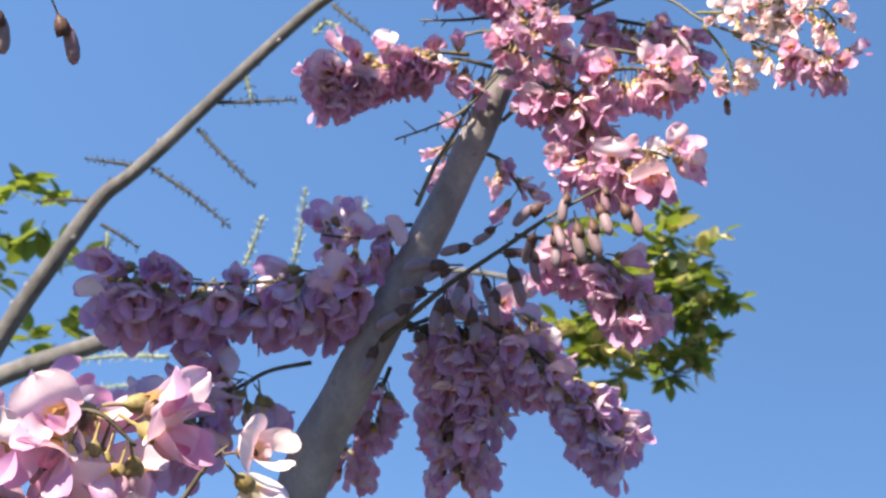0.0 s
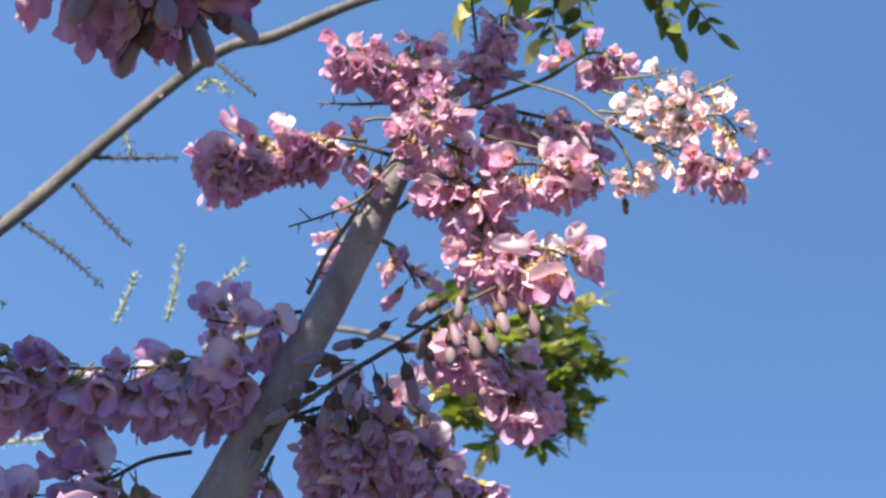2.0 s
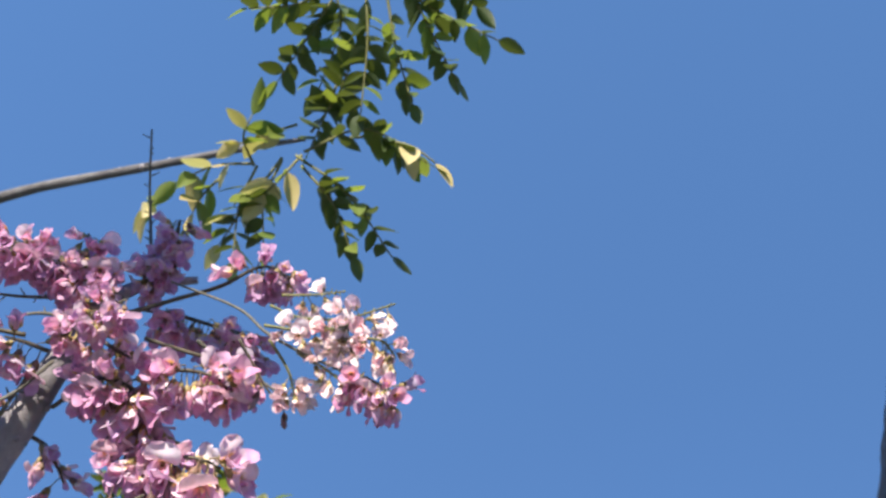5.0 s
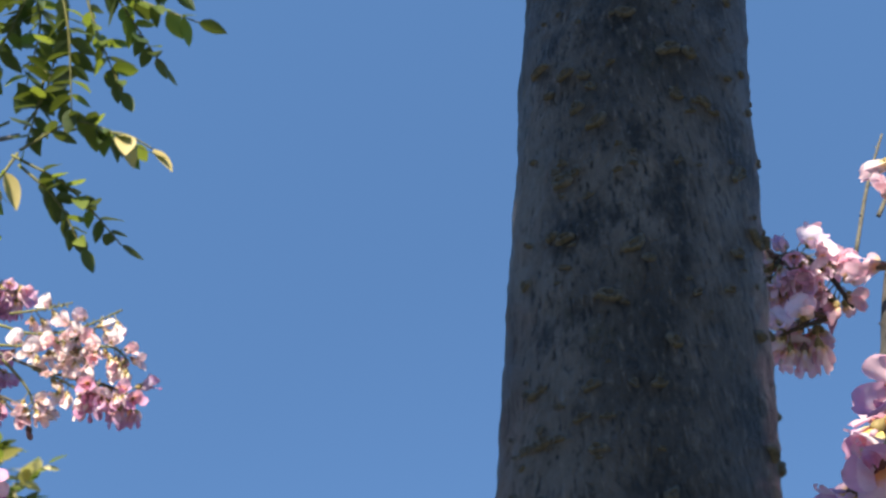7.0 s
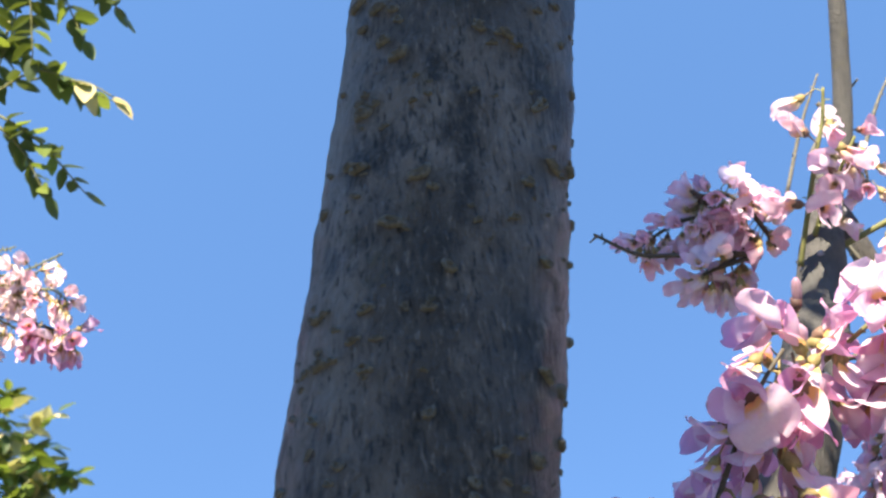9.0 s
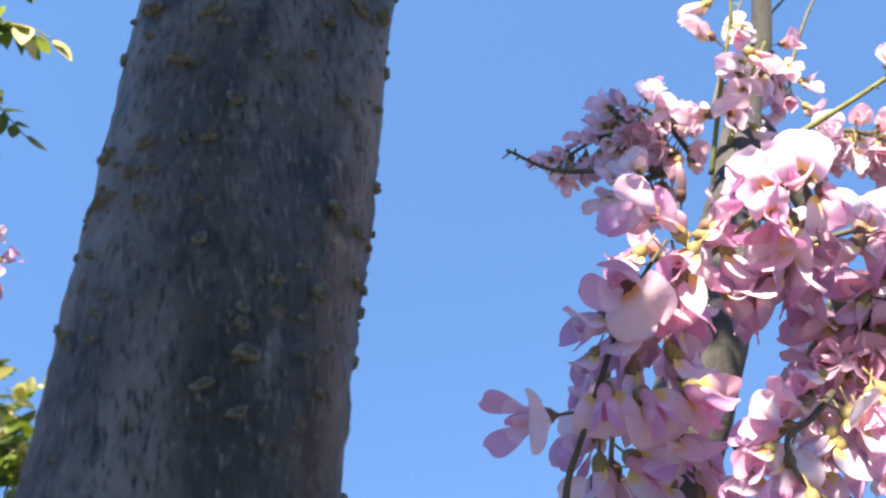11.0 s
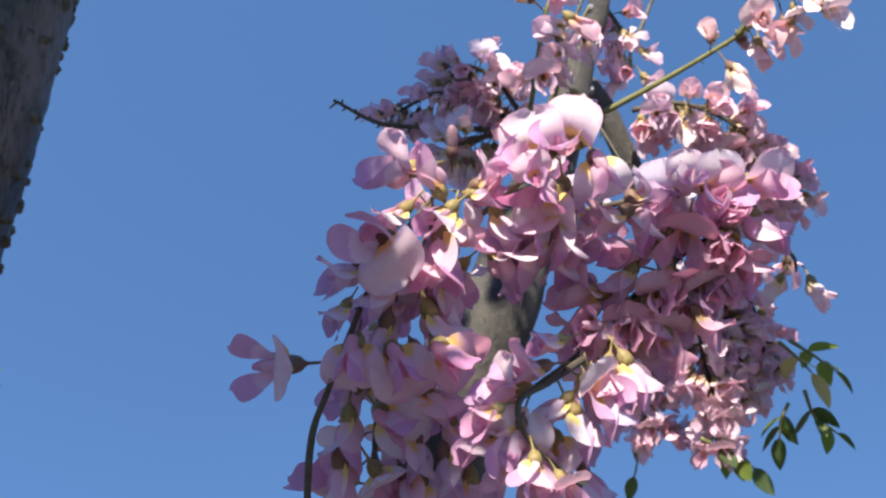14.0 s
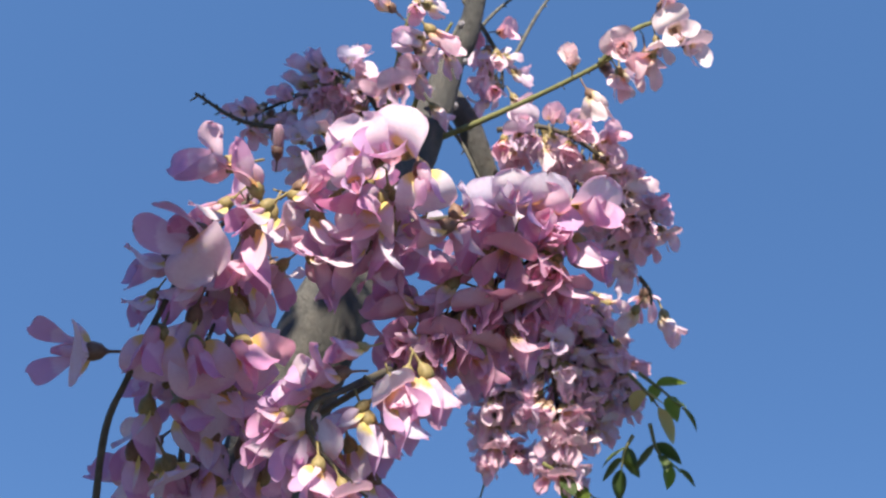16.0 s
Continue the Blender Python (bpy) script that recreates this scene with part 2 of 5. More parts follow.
# ---- flower meshes: the flower's axis is z, its upper side is x, the stem joins at the origin ----
def standard_mesh(bend, fold, wave, seed, wide=0.0088):
    """The broad upper petal: a short claw, a round blade that bends back, its rim slightly rolled."""
    rnd = random.Random(seed)
    rows, x, z, angle = [], 0.0005, 0.0105, radians(8)
    steps, length = 14, 0.0195
    phase = rnd.uniform(0, 6)
    for i in range(steps + 1):
        v = i / steps
        blade = max(0.0, (v - 0.10) / 0.90)
        half = 0.0014 + wide * max(0.0, 4 * blade * (1 - blade)) ** 0.45 * (0.80 + 0.20 * min(1, blade * 1.6))
        row = []
        for j in range(11):
            u = j / 5 - 1
            y = u * half
            roll = 0.0011 * max(0.0, abs(u) - 0.6) / 0.4 * v
            back = fold * u * u * half * (1.3 - 0.4 * v) - (0.0010 if abs(u) < 0.15 and v > 0.1 else 0) + roll
            curl = wave * math.sin(3.1 * u + phase + 4 * v) * v * 0.0020 + 0.0006 * math.sin(7 * u + 2 * phase) * v * v
            tip = 0.0016 if abs(u) < 0.15 and i == steps else 0
            nx, nz = math.cos(angle), -math.sin(angle)
            row.append((x - tip * math.sin(angle) + (back + curl) * nx * -0.6, y, z - tip * math.cos(angle) + (back + curl) * nz * -0.6 - back * 0.35))
        rows.append(row)
        step = length / steps
        x += math.sin(angle) * step
        z += math.cos(angle) * step
        angle = radians(8) + radians(bend) * min(1, v * 1.7) ** 1.3
    return sheet(rows)


def wing_mesh(spread, droop, seed):
    """One side petal: a narrow claw, then a broad spoon-shaped blade with a round end, cupped and twisted."""
    rnd = random.Random(seed)
    twist = (0.75, 1.25, 1.0)[seed % 3]
    rows = []
    for i in range(12):
        v = math.sin(i / 11 * math.pi / 2) ** 1.15
        blade = max(0.0, (v - 0.18) / 0.82)
        half = 0.0008 + 0.0048 * (4 * blade * (1 - blade)) ** 0.40 * (0.72 + 0.28 * blade) if 0 < blade < 1 else 0.0008
        mid_y = 0.0016 + spread * v**1.4
        mid_x = 0.0012 - droop * v * v
        a = twist * blade
        row = []
        for j in range(7):
            u = j / 3 - 1
            cup = 0.0016 * (1 - u * u) * math.sin(math.pi * v) + 0.0005 * math.sin(3 * u + 5 * v + seed)
            row.append((mid_x + u * half * math.cos(a), mid_y + cup + u * half * math.sin(a), 0.0115 + 0.0200 * v - 0.0012 * u * v))
        rows.append(row)
    return sheet(rows)


def keel_mesh(up):
    rows = []
    for i in range(8):
        v = i / 7
        r = 0.0008 + 0.0024 * math.sin(math.pi * min(1, v * 0.88 + 0.08)) ** 0.8
        cx = -0.0012 - 0.002 * math.sin(math.pi * v) + up * v * v
        row = []
        for j in range(6):
            a = radians(-130 + j * 52)
            row.append((cx - r * math.cos(a), r * math.sin(a) * 0.75, 0.0115 + 0.0135 * v))
        rows.append(row)
    return sheet(rows)


def lathe(profile, sides=8, bow=0.0):
    """A closed body of revolution from pairs of height and radius, bowed sideways."""
    bm = bmesh.new()
    top = profile[-1][0]
    rings = []
    for z, r in profile:
        dx = bow * math.sin(math.pi * z / top)
        rings.append([bm.verts.new((dx + r * math.cos(k * math.tau / sides), r * math.sin(k * math.tau / sides), z)) for k in range(sides)])
    for a, b in zip(rings, rings[1:]):
        for s in range(sides):
            bm.faces.new((a[s], a[(s + 1) % sides], b[(s + 1) % sides], b[s])).smooth = True
    bm.faces.new(rings[0][::-1])
    bm.faces.new(rings[-1])
    return bm


STEM = [(0.0, 0.0005), (0.003, 0.0005), (0.0065, 0.0006)]
CALYXES = [kept("calyx", lathe(STEM + [(0.0078, 0.0014), (0.0090, 0.0026), (0.0115, 0.0033), (0.0142, 0.0031)], 8, b), m)
           for b, m in ((0.0004, CALYX), (-0.0003, CALYX), (0.0005, CALYX_BROWN))]
BUD_CALYX = kept("calyx", lathe(STEM + [(0.0082, 0.0016), (0.0098, 0.0032), (0.0125, 0.0038), (0.0165, 0.0039)], 8, 0.0003), CALYX_DARK)
BUD_BODY = [kept("bud", lathe([(0.0125, 0.0022), (0.015, 0.0029), (0.019, 0.0034), (0.024, 0.0036), (0.0275, 0.0030), (0.030, 0.0013)], 8, b), BUD) for b in (0.0022, -0.0014, 0.0008)]
OPEN = [kept("standard_petal", standard_mesh(b, f, w, k, 0.0097), STANDARD) for k, (b, f, w) in enumerate(((95, 0.25, 0.6), (120, 0.15, 1.0), (75, 0.45, 0.8), (105, -0.2, 1.2)))]
HALF = [kept("standard_petal", standard_mesh(b, f, w, k + 9, 0.0080), STANDARD) for k, (b, f, w) in enumerate(((34, 0.7, 0.7), (58, 0.35, 1.1), (18, 0.8, 0.8)))]
NARROW = [kept("standard_petal", standard_mesh(b, f, w, k + 20, 0.0046), STANDARD) for k, (b, f, w) in enumerate(((8, 1.1, 0.5), (24, 0.9, 0.9), (42, 0.8, 0.6)))]


def joined(name, *pieces):
    """One mesh of several, each with its own material."""
    bm = bmesh.new()
    mesh = bpy.data.meshes.new(name)
    for k, piece in enumerate(pieces):
        first = len(bm.faces)
        bm.from_mesh(piece)
        bm.faces.ensure_lookup_table()
        for f in bm.faces[first:]:
            f.material_index = k
        mesh.materials.append(piece.materials[0])
    bm.to_mesh(mesh)
    bm.free()
    return mesh


def wing_pair(spread, droop, seed):
    bm = wing_mesh(spread, droop, seed)
    twin = bmesh.ops.duplicate(bm, geom=bm.verts[:] + bm.edges[:] + bm.faces[:])["geom"]
    for v in twin:
        if isinstance(v, bmesh.types.BMVert):
            v.co.y *= -1
    return bm


WINGS = [kept("wing_petals", wing_pair(s, d, k), WING) for k, (s, d) in enumerate(((0.0020, 0.001), (0.0066, 0.003), (0.0040, 0.005)))]
KEELS = [kept("keel_petal", keel_mesh(u), KEEL) for u in (0.004, 0.0015)]
# whitish copy of the petals: warm sunlight put into their colour
PALE_SUNLIT_STANDARD = petal_material("pale_sunlit_petal", (0.92, 0.84, 0.50), (0.93, 0.89, 0.86), (0.92, 0.82, 0.81), 0.003, 0.022, 0.3)
PALE_SUNLIT_WING = petal_material("pale_sunlit_wing", (0.92, 0.87, 0.82), (0.91, 0.82, 0.80), (0.86, 0.68, 0.73), 0.000, 0.020, 0.3)


def recoloured(mesh, *materials):
    twin = mesh.copy()
    twin.materials.clear()
    for m in materials:
        twin.materials.append(m)
    return twin


WHOLE_OPEN = [joined("petals", OPEN[k], WINGS[k % 3], KEELS[k % 2]) for k in range(4)]
WHOLE_HALF = [joined("petals", HALF[k], WINGS[k], KEELS[k % 2]) for k in range(3)]
WHOLE_NARROW = [joined("petals", NARROW[k], WINGS[(0, 2, 0)[k]], KEELS[k % 2]) for k in range(3)]
# paler copy of the petals: colour lifted in place of sun on the back racemes
SOFT_SUNLIT_STANDARD = petal_material("soft_sunlit_petal", (0.90, 0.80, 0.46), (0.90, 0.82, 0.86), (0.84, 0.66, 0.75), 0.003, 0.022, 0.36)
SOFT_SUNLIT_WING = petal_material("soft_sunlit_wing", (0.90, 0.82, 0.82), (0.86, 0.70, 0.78), (0.74, 0.50, 0.65), 0.000, 0.020, 0.36)
WHOLE_SOFT_SUNLIT = [recoloured(m, SOFT_SUNLIT_STANDARD, SOFT_SUNLIT_WING, SOFT_SUNLIT_WING) for m in WHOLE_OPEN + WHOLE_HALF + WHOLE_NARROW]
# maroon copy of the petals: shade put into the colour of the close raceme
DEEP_SHADE_STANDARD = petal_material("deep_shade_petal", (0.80, 0.60, 0.34), (0.54, 0.30, 0.43), (0.38, 0.15, 0.29), 0.003, 0.022, 0.36)
DEEP_SHADE_WING = petal_material("deep_shade_wing", (0.60, 0.38, 0.46), (0.42, 0.20, 0.32), (0.27, 0.09, 0.20), 0.000, 0.020, 0.36)
WHOLE_DEEP_SHADE = [recoloured(m, DEEP_SHADE_STANDARD, DEEP_SHADE_WING, DEEP_SHADE_WING) for m in WHOLE_HALF + WHOLE_NARROW]
# rose copy of the petals: colour darkened for the cluster's shaded underside
ROSE_SHADE_STANDARD = petal_material("rose_shade_petal", (0.88, 0.72, 0.30), (0.83, 0.60, 0.70), (0.70, 0.41, 0.57), 0.003, 0.022, 0.42)
ROSE_SHADE_WING = petal_material("rose_shade_wing", (0.84, 0.64, 0.70), (0.74, 0.47, 0.61), (0.56, 0.25, 0.44), 0.000, 0.020, 0.42)
WHOLE_ROSE_SHADE = [recoloured(m, ROSE_SHADE_STANDARD, ROSE_SHADE_WING, ROSE_SHADE_WING) for m in WHOLE_OPEN + WHOLE_HALF + WHOLE_NARROW]
# bluer copy of the petals: skylit shade put into the colour
LILAC_SHADE_STANDARD = petal_material("lilac_shade_petal", (0.88, 0.78, 0.34), (0.85, 0.81, 0.89), (0.72, 0.59, 0.78), 0.004, 0.022, 0.40)
LILAC_SHADE_WING = petal_material("lilac_shade_wing", (0.86, 0.81, 0.87), (0.77, 0.67, 0.83), (0.61, 0.42, 0.69), 0.000, 0.021, 0.40)
LILAC_SHADE = [[recoloured(m, c) for m in kinds] for kinds, c in ((OPEN, LILAC_SHADE_STANDARD), (HALF, LILAC_SHADE_STANDARD), (NARROW, LILAC_SHADE_STANDARD), (WINGS, LILAC_SHADE_WING))]
WHOLE_PALE_SUNLIT = [recoloured(m, PALE_SUNLIT_STANDARD, PALE_SUNLIT_WING, PALE_SUNLIT_WING) for m in WHOLE_OPEN + WHOLE_HALF]


def flower(parent, at, axis, up, size, rnd, opened=0.5, fine=True, half=0.35):
    z = axis.normalized()
    x = (up - z * up.dot(z))
    x = x.normalized() if x.length > 1e-4 else z.orthogonal().normalized()
    y = z.cross(x)
    body = part("flower", rnd.choice(CALYXES), None, parent)
    m = Matrix((x, y, z)).transposed().to_4x4()
    body.matrix_basis = Matrix.Translation(at) @ m @ Matrix.Scale(size, 4)
    # deep and rose are petal copies with shade painted in
    # pale and soft are petal copies with sunlight painted in
    if fine in ("pale", "soft", "deep", "rose"):
        part("petals", rnd.choice({"pale": WHOLE_PALE_SUNLIT, "soft": WHOLE_SOFT_SUNLIT, "deep": WHOLE_DEEP_SHADE, "rose": WHOLE_ROSE_SHADE}[fine]), None, body)
        return
    draw = rnd.random()
    k = 0 if draw < opened else 1 if draw < opened + (1 - opened) * half else 2
    if not fine:
        part("petals", rnd.choice((WHOLE_OPEN, WHOLE_HALF, WHOLE_NARROW)[k]), None, body)
        return
    # lilac swaps in the petals that have bluish shade painted in
    pink = fine != "lilac"
    wings = WINGS if pink else LILAC_SHADE[3]
    part("standard_petal", rnd.choice(((OPEN, HALF, NARROW) if pink else LILAC_SHADE)[k]), None, body)
    part("wing_petals", rnd.choice(wings if k < 2 else wings[::2]), None, body)
    part("keel_petal", rnd.choice(KEELS), None, body)


def posed_flower(parent, base, tip, rise, rnd, closed=False):
    """A single large flower or bud from its stem end to its petals' tip, its standard rising towards a third point."""
    base, tip, rise = Vector(base), Vector(tip), Vector(rise)
    axis = tip - base
    at, size = base - parent.location, min(max(axis.length / 0.031, 0.55 if closed else 0.9), 1.15)
    if closed:
        bud(parent, at, axis, rise - base, size, rnd)
    else:
        flower(parent, at, axis, rise - base, size, rnd, 0.85)


def bud(parent, at, axis, up, size, rnd):
    z = axis.normalized()
    x = (up - z * up.dot(z)).normalized()
    body = part("flower_bud", BUD_CALYX, None, parent)
    body.matrix_basis = Matrix.Translation(at) @ Matrix((x, z.cross(x), z)).transposed().to_4x4() @ Matrix.Scale(size, 4)
    part("petal_roll", rnd.choice(BUD_BODY), None, body)


def raceme(line, count, label, seed, size=1.0, droop=0.9, opened=0.5, buds=0.0, first=0.1, thick=0.0013, fine=True, green=False, stubs=0, group="racemes"):
    """A raceme: a stalk through the points, flowers all round it that hang by droop, and stubs where some have dropped."""
    rnd = random.Random(seed)
    pts = curve_points(line, 8)
    base = thing("flower_raceme", pts[0], label, "flowers", group)
    stalk_colour = STALK_GREEN if green else STALK
    stalk = tube(line, (thick, thick * 0.8, thick * 0.5), 7, 8, 0.15, 0, pts[0])
    down = Vector((0, 0, -1))
    total = count + stubs
    gone = set(rnd.sample(range(total), stubs))

    def shaken(by):
        return Vector([rnd.uniform(-by, by) for _ in range(3)])

    for i in range(total):
        f = first + (1 - first) * (i + rnd.uniform(-0.6, 0.6)) / total
        f = min(max(f, 0.0), 0.999) * (len(pts) - 1)
        k = min(int(f), len(pts) - 2)
        p = pts[k].lerp(pts[k + 1], f - k) - pts[0]
        ahead = (pts[k + 1] - pts[k]).normalized()
        out = Matrix.Rotation(i * 2.399 + rnd.uniform(-0.8, 0.8), 3, ahead) @ ahead.orthogonal().normalized()
        s = size * rnd.uniform(0.82, 1.14)
        end = p + (out + ahead * rnd.uniform(0.0, 0.5) + down * 0.15).normalized() * rnd.uniform(0.002, 0.006) * s
        w, v = ahead.cross(out) * 0.0005, ahead * 0.0005
        ring = [stalk.verts.new(c) for c in (p + w, p - w, p + v, end + w * 0.9, end - w * 0.9, end + v * 0.9)]
        for face in ((0, 1, 4, 3), (1, 2, 5, 4), (2, 0, 3, 5), (3, 4, 5)):
            stalk.faces.new([ring[n] for n in face])
        if i in gone:
            continue
        hang = droop
        if out.z > 0:
            out.z *= 0.35
            hang *= rnd.uniform(0.1, 0.8)
        axis = out * rnd.uniform(0.5, 1.0) + down * hang * rnd.uniform(0.45, 1.5) + ahead * rnd.uniform(-0.2, 0.5) + shaken(0.3)
        up = out * 0.9 - down * 0.5 + shaken(0.6)
        if rnd.random() < buds * (0.4 + 1.2 * i / total):
            bud(base, end, axis, up, s, rnd)
        else:
            flower(base, end, axis, up, s, rnd, opened, fine)
    part("stalk", stalk, stalk_colour, base)
    return base


def bare_twig(line, seed, label, stub=0.006, gap=0.005, thick=0.0011, material=None, group="bare twigs"):
    """A stalk that has dropped its flowers, set with short stubs."""
    rnd = random.Random(seed)
    pts = curve_points(line, 10)
    base = thing("bare_twig", pts[0], label, "twig", group)
    part("stem", tube(line, (thick, thick * 0.8, thick * 0.5), 6, 8, 0.1, 0, pts[0]), material or TWIG, base)
    bm = bmesh.new()
    way, run = 0.0, 0
    for a, b in zip(pts, pts[1:]):
        way += (b - a).length
        while way > gap:
            way -= gap
            run += 1
            ahead = (b - a).normalized()
            out = Matrix.Rotation(run * 2.399 + rnd.uniform(-0.4, 0.4), 3, ahead) @ ahead.orthogonal().normalized()
            p = a - pts[0]
            q = p + (out + ahead * 0.5).normalized() * stub * rnd.uniform(0.6, 1.2)
            w = out.cross(ahead) * thick * 0.45
            v = [bm.verts.new(c) for c in (p + w, p - w, p + ahead * thick * 0.8, q + w * 0.5, q - w * 0.5, q + ahead * thick * 0.5)]
            for f in ((0, 1, 4, 3), (1, 2, 5, 4), (2, 0, 3, 5)):
                bm.faces.new([v[n] for n in f])
            bm.faces.new((v[3], v[4], v[5]))
    tagged(part("stubble", bm, material or TWIG, base), "", "", "", "stuff")
    return base


# ---- leaves ----
def leaflet_mesh(fold, bow, width, name, material):
    rows = []
    for i in range(9):
        v = i / 8
        half = width * (math.sin(math.pi * v ** 0.85) ** 0.8) * (1 - 0.15 * v) + 0.0004
        row = []
        for j in range(5):
            u = j / 2 - 1
            row.append((u * half, v, -bow * v * v + fold * abs(u) * half))
        rows.append(row)
    return kept(name, sheet(rows), material)


LEAFLETS = {m: [leaflet_mesh(f, b, w, "leaflet", m) for f, b, w in ((0.2, 0.08, 0.28), (0.35, 0.15, 0.25), (0.1, -0.06, 0.30))] for m in (LEAF, LEAF_FRESH, LEAF_YELLOW)}


def pinnate_leaf(line, pairs, length, label, seed, materials=(LEAF,), droop=0.4, group="compound leaves"):
    """A compound leaf: a thin stalk through the points, leaflets in pairs along it and one at its end."""
    rnd = random.Random(seed)
    pts = curve_points(line, 6)
    base = thing("compound_leaf", pts[0], label, "leaf", group)
    part("leaf_stalk", tube(line, (0.0011, 0.0008, 0.0005), 5, 6, 0, 0, pts[0]), STALK_GREEN, base)
    for i in range(2 * pairs + 1):
        f = (0.22 + 0.78 * ((i // 2) + 0.5) / (pairs + 0.5) if i < 2 * pairs else 0.999) * (len(pts) - 1)
        k = min(int(f), len(pts) - 2)
        p = pts[k].lerp(pts[k + 1], f - k)
        ahead = (pts[k + 1] - pts[k]).normalized()
        side = ahead.cross(Vector((0, 0, 1)))
        side = (side if side.length > 0.15 else ahead.orthogonal()).normalized()
        side = Matrix.Rotation(rnd.uniform(-0.7, 0.7), 3, ahead) @ side
        way = ahead if i == 2 * pairs else (side * (1 if i % 2 else -1) + ahead * rnd.uniform(0.2, 0.8))
        way = (way + Vector((0, 0, -droop * rnd.uniform(0.3, 1.5))) + Vector([rnd.uniform(-0.2, 0.2) for _ in range(3)])).normalized()
        face = Vector((rnd.uniform(-0.6, 0.6), rnd.uniform(-0.6, 0.6), 1))
        face = (face - way * face.dot(way)).normalized()
        m = Matrix((way.cross(face), way, face)).transposed().to_4x4()
        ob = part("leaflet", rnd.choice(LEAFLETS[rnd.choice(materials)]), None, base)
        ob.matrix_basis = Matrix.Translation(p - pts[0]) @ m @ Matrix.Scale(length * rnd.uniform(0.75, 1.1), 4)
    return base


def stem(name, line, radii, material, label, category, sides=20, steps=10, rough=0.06, knots=0.0, grain=0.0):
    p0 = Vector(line[0])
    base = thing(name, p0, label, category)
    part("bark", tube(line, radii, sides, steps, rough, knots, p0, grain), material, base)
    return base


# ---- ground ----
def ground_sheet():
    bm = bmesh.new()
    n, grid = 48, []
    for i in range(n + 1):
        row = []
        for j in range(n + 1):
            x, y = (i / n * 2 - 1), (j / n * 2 - 1)
            x, y = 400 * x * abs(x) ** 1.5, 400 * y * abs(y) ** 1.5
            row.append(bm.verts.new((x, y, 0.05 * noise.noise(Vector((x * 0.3, y * 0.3, 0))))))
        grid.append(row)
    for a, b in zip(grid, grid[1:]):
        for k in range(n):
            bm.faces.new((a[k], b[k], b[k + 1], a[k + 1])).smooth = True
    mat, nt, bsdf = nodes_of("dry_grass_ground")
    broad, fine = noise_tex(nt, 0.7, 5.0), noise_tex(nt, 30.0, 6.0)
    colour = mixed(nt, fine, ramp(nt, broad, (0.35, (0.052, 0.070, 0.036)), (0.65, (0.110, 0.106, 0.078))), (0.070, 0.069, 0.054))
    nt.links.new(colour, bsdf.inputs["Base Color"])
    bsdf.inputs["Roughness"].default_value = 0.95
    relief(nt, bsdf, fine, 0.6, 0.03)
    ob = part("ground", bm, mat, None)
    tagged(ob, "grassy ground under the flowering trees", "ground", "", "structure")


ground_sheet()

# ---- stems and branches ----
A_TOP = (0.0133, 0.6847, 1.7720)
stem("flowering_branch", ((-0.0700, 0.8700, 1.3534), (-0.0485, 0.7949, 1.5422), (-0.0355, 0.7632, 1.5994), (-0.0202, 0.7385, 1.6501), (-0.0075, 0.7167, 1.6934), (0.0034, 0.6993, 1.7339), (0.0088, 0.6917, 1.7548), A_TOP),
     (0.0175, 0.0140, 0.0123, 0.0107, 0.0093, 0.0083, 0.0078, 0.0075), BARK, "smooth grey-brown branch leaning up, cut at its top", "branch", 24, 10, 0.05, 0.25)
stem("flowering_branch_tip", ((0.0121, 0.6855, 1.7707), (0.0210, 0.6840, 1.7898), (0.0183, 0.6734, 1.7894), (0.0383, 0.6729, 1.8118), (0.0647, 0.6599, 1.8206)), (0.0070, 0.0062, 0.005, 0.0035, 0.002), BARK,
     "thin continuation of the flowering branch above its cut", "branch", 12, 8, 0.05)
stem("near_trunk", ((-0.205, 0.195, -0.02), (-0.125, 0.190, 0.60), (-0.0344, 0.1796, 1.20), (0.0259, 0.1726, 1.50), (0.0762, 0.1668, 1.75), (0.1466, 0.1587, 2.10), (0.240, 0.150, 2.60)),
     (0.044, 0.0385, 0.0342, 0.0320, 0.0294, 0.0270, 0.0225), BARK_DARK, "dark grey tree trunk with raised corky spots", "tree trunk", 110, 130, 0.03, 0.08, 0.022)
stem("lichen_stem", ((0.3018, 0.3198, 1.4813), (0.3026, 0.2914, 1.5574), (0.3111, 0.2612, 1.6239), (0.3371, 0.2555, 1.6860), (0.3630, 0.2593, 1.7377), (0.3688, 0.2534, 1.7640), (0.3716, 0.2416, 1.7932), (0.372, 0.215, 1.95), (0.40, 0.20, 2.15)),
     (0.0180, 0.0175, 0.0165, 0.0122, 0.0088, 0.0060, 0.0045, 0.0036, 0.003), BARK_LICHEN, "grey stem with sandy lichen, sunlit on one side", "tree stem", 24, 10, 0.06, 0.35)
stem("side_branch", ((0.3836, 0.2725, 1.7610), (0.3917, 0.2670, 1.7471), (0.4040, 0.2649, 1.7227), (0.4226, 0.2685, 1.6979), (0.4586, 0.2913, 1.6732)), (0.0060, 0.0058, 0.0055, 0.005, 0.003), BARK_LICHEN,
     "grey side branch hanging from the lichen stem", "branch", 14, 8, 0.06)
